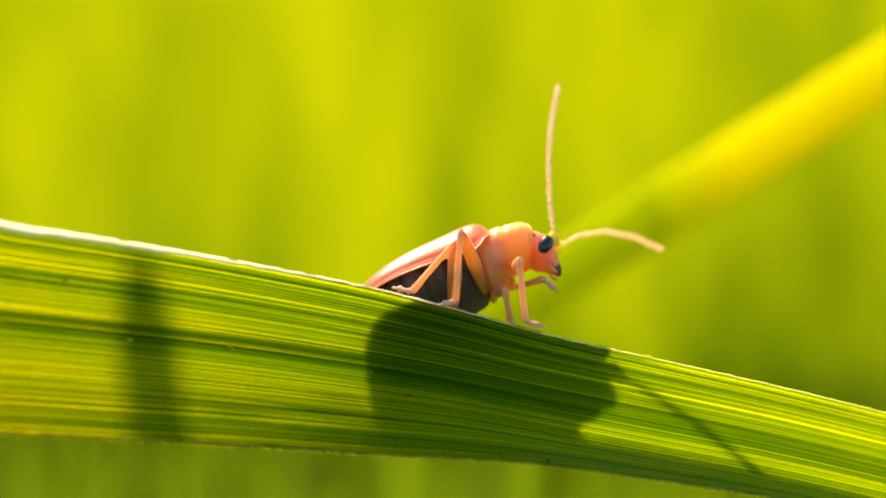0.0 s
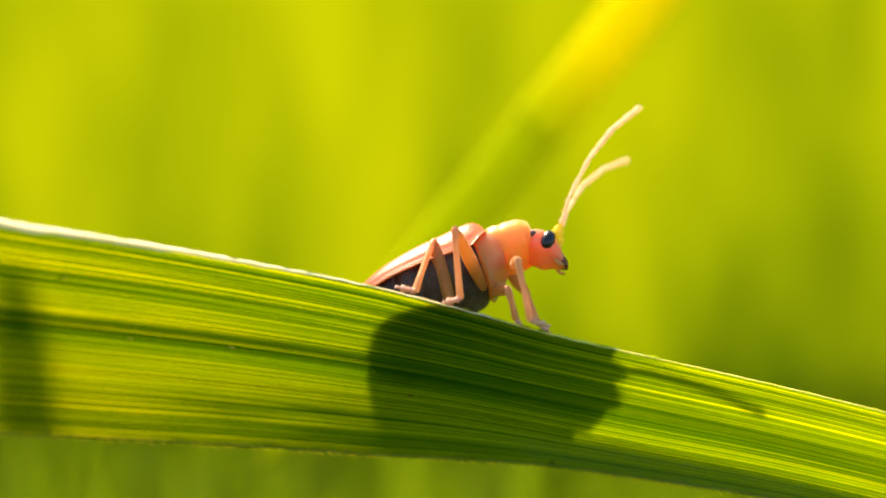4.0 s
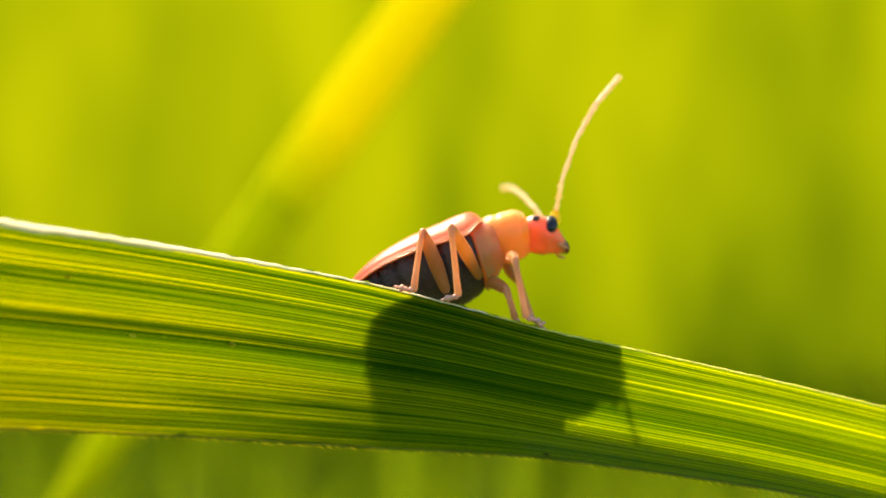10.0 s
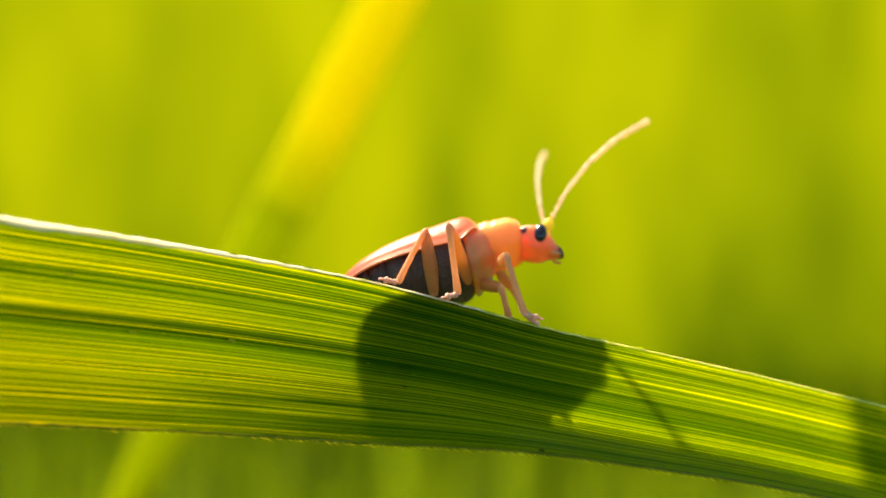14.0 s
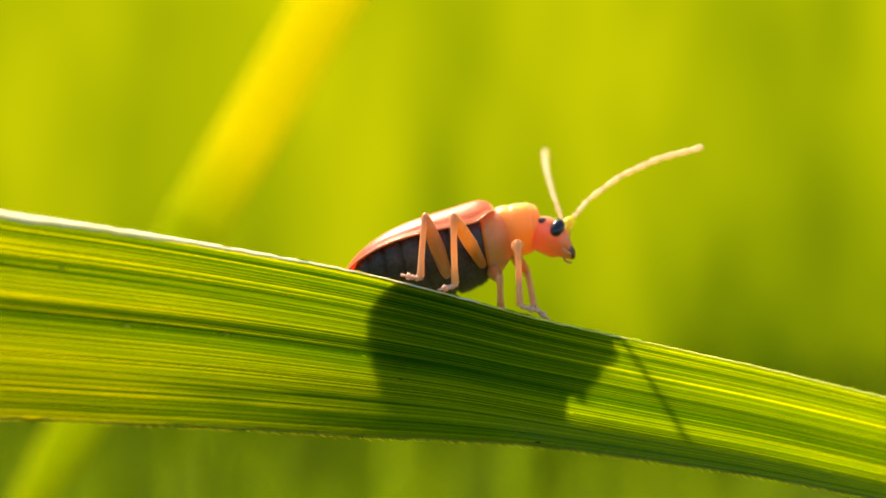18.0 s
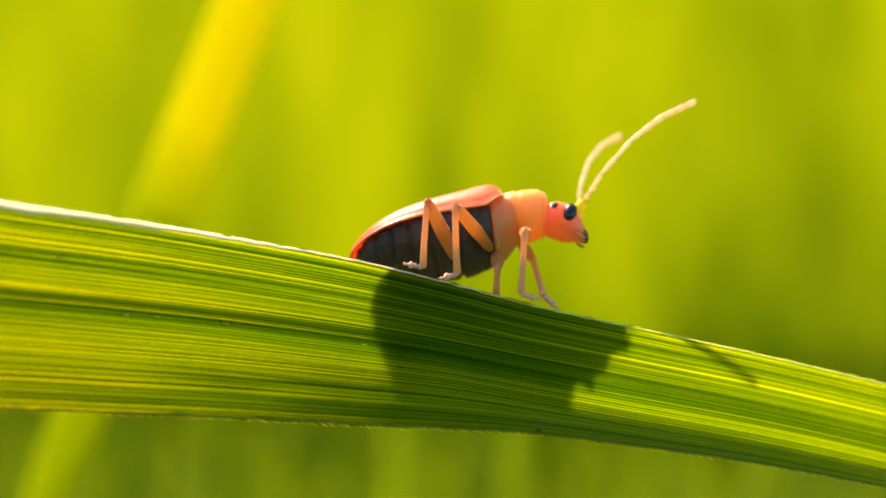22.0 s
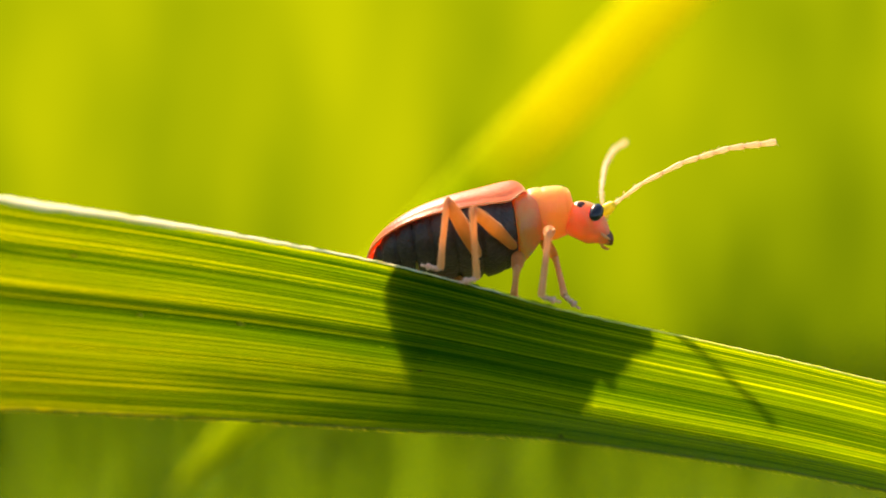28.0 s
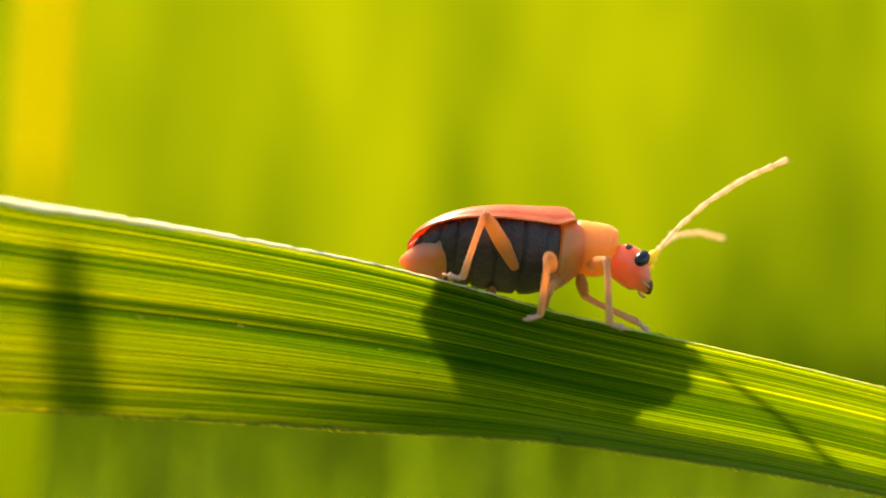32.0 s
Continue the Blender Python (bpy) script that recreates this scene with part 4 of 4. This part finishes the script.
YELLOW_ROWS = (
    (0, 13.9, 2.4, 58.1), (0.5, 16.1, 1.6, 59.4), (1, 16.7, 0.6, 63.9), (1.5, 13.2, 3.4, 54.9), (2, 6.7, 4.5, 53), (2.5, 6.3, 5.9, 51.1),
    (3, 15.9, 8.0, 50.8), (3.5, 0.2, 8.0, 38.2), (5.5, 35.0, 3.0, 46.6), (6, 19.0, -3.8, 47.7), (6.5, 15.9, -1.3, 46.4), (7, -8.8, 2.3, 36.7),
    (7.5, -9.8, 0.6, 33.5), (8, -3.3, 0.4, 38.2), (8.5, -14.1, 1.3, 26.3), (9, -36.0, 1.6, 12.7), (9.5, -20.0, 2.8, 18.5), (10, -11.5, 2.8, 35.9),
    (10.5, -4.3, 3.6, 41.5), (11, 3.6, 4.3, 46.8), (11.5, 9.0, 5.3, 57.4), (12, -7.7, 0.7, 34.4), (12.5, -10.9, 0.6, 27.7), (13, -14.2, -0.2, 28.4),
    (13.5, -17.9, 0.5, 27.9), (14, -11.4, 2.0, 27.9), (14.5, -18.1, 0.3, 25.7), (16.5, -16.9, 0.1, 27.9), (17, -17.0, 0.7, 24), (17.5, -14.3, 0.6, 28.7),
    (18, -16.9, 0.4, 31), (18.5, -18.9, 1.7, 24.3), (19, -14.5, 1.3, 21.9), (19.5, -13.4, 2.7, 31), (20, -22.5, 2.0, 15.9), (20.5, -18.1, 1.1, 25.6),
    (21, -17.0, 0.2, 27), (21.5, -12.6, -0.3, 28.7), (22, -19.2, 0.3, 23.1), (22.5, 1.9, 4.8, 42.2), (23, -0.2, 2.4, 41.7), (23.5, 1.1, 3.4, 43.8),
    (24, -26.6, 2.4, 17.1), (24.5, -24.0, 3.1, 14.7), (26.5, 9.1, 2.6, 53.7), (27, -10.0, -0.5, 35), (27.5, -3.4, 1.8, 37.1), (28, 1.3, 2.6, 45.1),
    (28.3, 5.8, 2.8, 43.2), (28.6, 2.2, 2.0, 41.4), (28.8, 5.0, 2.0, 48.0), (29, -22.1, 1.0, 32.6), (29.2, -8.1, 0.5, 33.0), (29.5, -18.2, 1.0, 23.9), (29.8, 1.3, 2.6, 44.3),
    (30, 4.7, 4.1, 55.5), (30.2, 5.8, 4.9, 48.2), (30.5, -0.5, 3.8, 41.4), (30.8, -15.6, 0.8, 28.3), (31, -16.1, -0.7, 25.9), (31.2, -17.3, 0.1, 22.2),
    (31.4, -16.6, -0.3, 24.2), (31.6, -17.8, 0.5, 22.7), (31.8, -24.5, 1.3, 18.5), (32, -29.2, -1.9, 4.6),
)
SHADE_ROWS = (
    (0, -9.6), (0.5, -19.6), (1, -7), (1.5, -17.9), (2, -17.9), (2.5, -13.7), (3, 13.3), (3.5, -4.9),
    (5.5, -19.6), (6, -19.5), (7, 19.1), (7.5, 14.7), (8, 19), (8.5, 8.9), (9, -16.2), (9.5, -20.5),
    (10.5, -20.6), (11.1, 20.3), (11.5, 20.4), (12, 18.8), (12.5, 13.3), (13, 9), (13.5, 19.3), (14, 14.9),
    (14.5, 19), (16.5, 6.2), (17, 6.6), (17.5, 9.9), (18, 18.3), (18.5, 4.8), (19, 9.6), (19.5, 14.9),
    (20, 19.2), (21, 19.2), (21.5, 7.5), (22, 18.3), (22.5, -3.8), (23, 5.4), (23.5, -2.5), (24, -6.5),
    (24.5, -2.1), (26.5, 18.1), (27, 10.5), (27.5, -5.9), (28, -19), (28.5, -20), (29, -6.7), (29.5, 17),
    (30, 16), (30.2, 12.4), (30.5, -14), (30.8, 6.9), (31, 9.2), (31.2, 17), (31.4, 6.6), (31.6, 15.4),
    (31.8, -9), (32, -12.2),
)
def on_leaf(s, v):
    """A place just over the leaf's far face, in mm."""
    p, out, across = leaf_surface(s, v)
    return tuple(p - out * 0.17)


# feet on the leaf's edge and its far face: seconds and place in mm
FEET = {
    ("front", -1): ((0, 2.28, -0.3, -2.16), (9, 2.36, -0.3, -2.2), (21, 2.45, -0.3, -2.17), (27, 2.42, -0.3, -2.18), (30.4, 2.25, -0.3, -2.18), (30.7, 2.36, -0.3, -2.09), (31, 2.21, -0.3, -2.02), (31.5, 3.07, -0.3, -2.39), (31.8, 3.31, -0.3, -2.45), (32, 4.48, -0.28, -2.9)),
    ("middle", -1): ((0, 0.18, -0.35, -1.57), (9, 0.29, -0.35, -1.54), (21, 0.48, -0.35, -1.55), (27, 0.47, -0.35, -1.70), (30.4, 0.46, -0.35, -1.50), (30.7, 0.48, -0.35, -1.50), (31, 1.79, -0.35, -1.95), (31.3, 1.88, -0.35, -2.09), (31.8, 2.35, -0.35, -2.39), (32, 2.4, -0.36, -2.65)),
    ("hind", -1): ((0, -1.15, -0.15, -1.29), (9, -1.06, -0.15, -1.38), (10.8, -1.06, -0.15, -1.38), (11.4, -1.5, -0.15, -1.2), (14.5, -1.5, -0.15, -1.2), (16.5, -0.65, -0.15, -1.38), (21, -0.56, -0.15, -1.37), (30.4, -0.65, -0.15, -1.38), (30.7, -0.6, -0.15, -1.42), (31, -0.75, -0.15, -1.36), (31.5, -0.3, -0.15, -1.4), (31.8, -0.01, -0.15, -1.65), (32, 0.07, -0.15, -1.57)),
    ("front", 1): ((0, 2.96, 1.2, -0.91), (0.25, 2.9, 1.2, -1.2), (0.5, 2.58, 0.55, -2.24), (5.5, 2.58, 0.55, -2.24), (5.8, 3.2, 1.4, -1.4), (6.0, 3.55, 1.4, -1.3), (6.5, 3.4, 1.3, -1.2),
                   (7.0, 2.9, 1.2, -1.3), (7.4, 2.58, 0.55, -2.24), (9, 2.58, 0.55, -2.24), (14, 2.6, 0.55, -2.24), (21, 3.23, 0.55, -2.3), (27, 3.15, 0.55, -2.21), (30, 3.15, 0.55, -2.21), (30.4, 2.48, 0.55, -2.15), (31, 3.13, 0.55, -2.29), (31.8, 4.75, 0.55, -2.45), (32, 5.44, 0.55, -2.89)),
    ("middle", 1): ((0, 1.88, 0.6, -2.19), (3.3, 1.95, 0.6, -2.2), (3.5, 1.9, 3.4, 1.2), (3.8, 1.95, 0.6, -2.2), (9, 2.11, 0.6, -2.28), (14, 2.0, 0.6, -2.25), (21, 1.75, 0.6, -2.22), (27, 1.61, 0.6, -2.17), (30.4, 1.61, 0.6, -2.17), (31.2, 2.0, 0.6, -2.3), (32, 2.6, 0.6, -2.45)),
    ("hind", 1): ((0, *on_leaf(-1.0, 0.47)), (30.4, *on_leaf(-1.0, 0.47)), (31.2, *on_leaf(0.2, 0.5)), (32, *on_leaf(0.4, 0.48))),
}


FOOT_WAYS = {("front", -1): (1, 0, -0.3), ("middle", -1): (-0.5, -0.3, -0.1), ("hind", -1): (-1, 0, 0.22),
             ("front", 1): (0.9, 0.3, -0.5), ("middle", 1): (0.5, 0.45, -0.7), ("hind", 1): (-0.5, 0.4, -0.65)}


def between(rows, t):
    """The values of a table of rows at t seconds."""
    times = [r[0] for r in rows]
    return [float(np.interp(t, times, [r[i] for r in rows])) for i in range(1, len(rows[0]))]


def body_pose(t):
    x, y, z, roll, pitch, yaw = between(BODY_ROWS, t)
    return pose(x * MM, y * MM, HEIGHT + z * MM, -roll, -pitch, yaw)


def head_pose(t):
    (pitch,), (turn,) = between(HEAD_ROWS, t), between(((0, 0), (9.2, 0), (9.6, 12), (10.2, 15), (10.6, 0), (11.2, 0), (11.5, -52), (12.0, -60), (12.6, -50), (12.9, 0), (32, 0)), t)
    forward, up = between(NECK_ROWS, t)
    return pose((NECK.x + forward) * MM, 0, (NECK.z + up) * MM, 0, -pitch, turn)


def along(origin, direction, up):
    """A pose whose x axis runs along direction and whose z axis leans to up."""
    x = Vector(direction).normalized()
    y = Vector(up).cross(x)
    y = y.normalized() if y.length > 1e-4 else Vector((0, 1, 0))
    z = x.cross(y)
    m = Matrix((x, y, z)).transposed().to_4x4()
    m.translation = origin
    return m


def leg_poses(which, side, t):
    """Thigh and shin so that the foot stands on its place; the knee points up and out."""
    coxa, a, b, out = LEGS[which, side]
    m = body_pose(t).inverted()
    hip, foot = coxa * MM, m @ world(*between(FEET[which, side], t))
    a, b = a * MM, b * MM
    reach = foot - hip
    d = min(reach.length, (a + b) * 0.985)
    line = reach.normalized()
    out = (out - line * out.dot(line)).normalized()
    c = (a * a + d * d - b * b) / (2 * a * d)
    c = max(-1.0, min(1.0, c))
    knee = hip + line * (a * c) + out * (a * math.sqrt(1 - c * c))
    return along(hip, knee - hip, out), along(knee, hip + line * d - knee, out)


def feeler_poses(side, row):
    t, v = row[0], row[1:]
    m = body_pose(t)
    turn = m.to_3x3().inverted()
    root = head_pose(t) @ (SOCKETS[side] * MM)
    one, two = turn @ Vector(v[:3]), turn @ Vector(v[3:])
    ways = [(one * (1 - k) + two * k).normalized() for k in (-0.25, 0.25, 0.75, 1.25)]
    up = Vector((0, 0, 1)) if abs(ways[0].z) < 0.9 else Vector((-1, 0, 0))
    step = FEELER_HALF / 2 * MM
    chain, place = [], root
    for way in ways:
        chain.append(along(place, way, up))
        place = place + way * step
    back = chain[0].inverted()
    return [chain[0]] + [back @ m for m in chain[1:]]


def motions():
    walk(beetle, [(r[0], body_pose(r[0])) for r in BODY_ROWS])
    times = sorted({r[0] for r in HEAD_ROWS} | {9.2, 9.6, 10.2, 10.6, 11.2, 11.5, 12.0, 12.6, 12.9})
    walk(head, [(t, head_pose(t)) for t in times])
    for key, (thigh, shin, tarsus) in legs.items():
        # the foot lies along the leaf
        way = Vector(FOOT_WAYS[key])
        if key[1] > 0:
            way = Vector((way.x, 0.1, -0.22 * way.x)) + leaf_surface(1.0, 0.45)[2].normalized() * 0.6
        times = sorted({r[0] for r in BODY_ROWS} | {r[0] for r in FEET[key]})
        rows = [(t, leg_poses(*key, t)) for t in times]
        walk(thigh, [(t, p[0]) for t, p in rows])
        walk(shin, [(t, p[1]) for t, p in rows])
        ankle = ((LEGS[key][2] - 0.02) * MM, 0, 0)
        walk(tarsus, [(t, along(ankle, (body_pose(t) @ p[1]).to_3x3().inverted() @ way, (0, 0, 1))) for t, p in rows])
    for side, table in ((-1, FEELER_NEAR_ROWS), (1, FEELER_FAR_ROWS)):
        rows = [(r[0], feeler_poses(side, r)) for r in table]
        base, joints = feelers[side]
        for k, piece in enumerate([base] + joints):
            walk(piece, [(t, p[k]) for t, p in rows])
    # the belly's tip is drawn in until the beetle turns round
    base = Matrix.Translation((-2.6 * MM, 0, 0.1 * MM))
    drawn = ((0, 1.4, 0, 0), (30.3, 1.4, 0, 0), (30.7, 0.35, -0.1, -14), (31.5, 0.35, -0.1, -14), (32, 0.75, -0.1, -8))
    walk(abdomen_tip, [(t, pose(x * MM, 0, z * MM) @ base @ pose(0, 0, 0, 0, droop, 0) @ base.inverted()) for t, x, z, droop in drawn])
    # the blade twists and leans as it sways
    twist = ((0, 36), (15, 30), (30, 26), (42, 22), (50, 18), (58, 14))        # by its tilt
    lean = ((0, 0), (19.5, 0), (20, 12), (20.5, 2), (23.5, 0), (24, 14), (24.5, 10), (26.5, 0), (32, 0))
    walk(yellow_blade, [(t, pose(x * MM, 0.040, HEIGHT + z * MM, between(lean, t)[0], 0, 0) @ pose(0, 0, 0, 0, tilt, 0) @ pose(0, 0, 0, 0, 0, between(twist, tilt)[0])) for t, x, z, tilt in YELLOW_ROWS])
    far = SUN * 0.105
    walk(shade_blade, [(t, Matrix.Translation(world(x, 0.2, -4.2 - 0.22 * (x - 2)) + far)) for t, x in SHADE_ROWS])


motions()
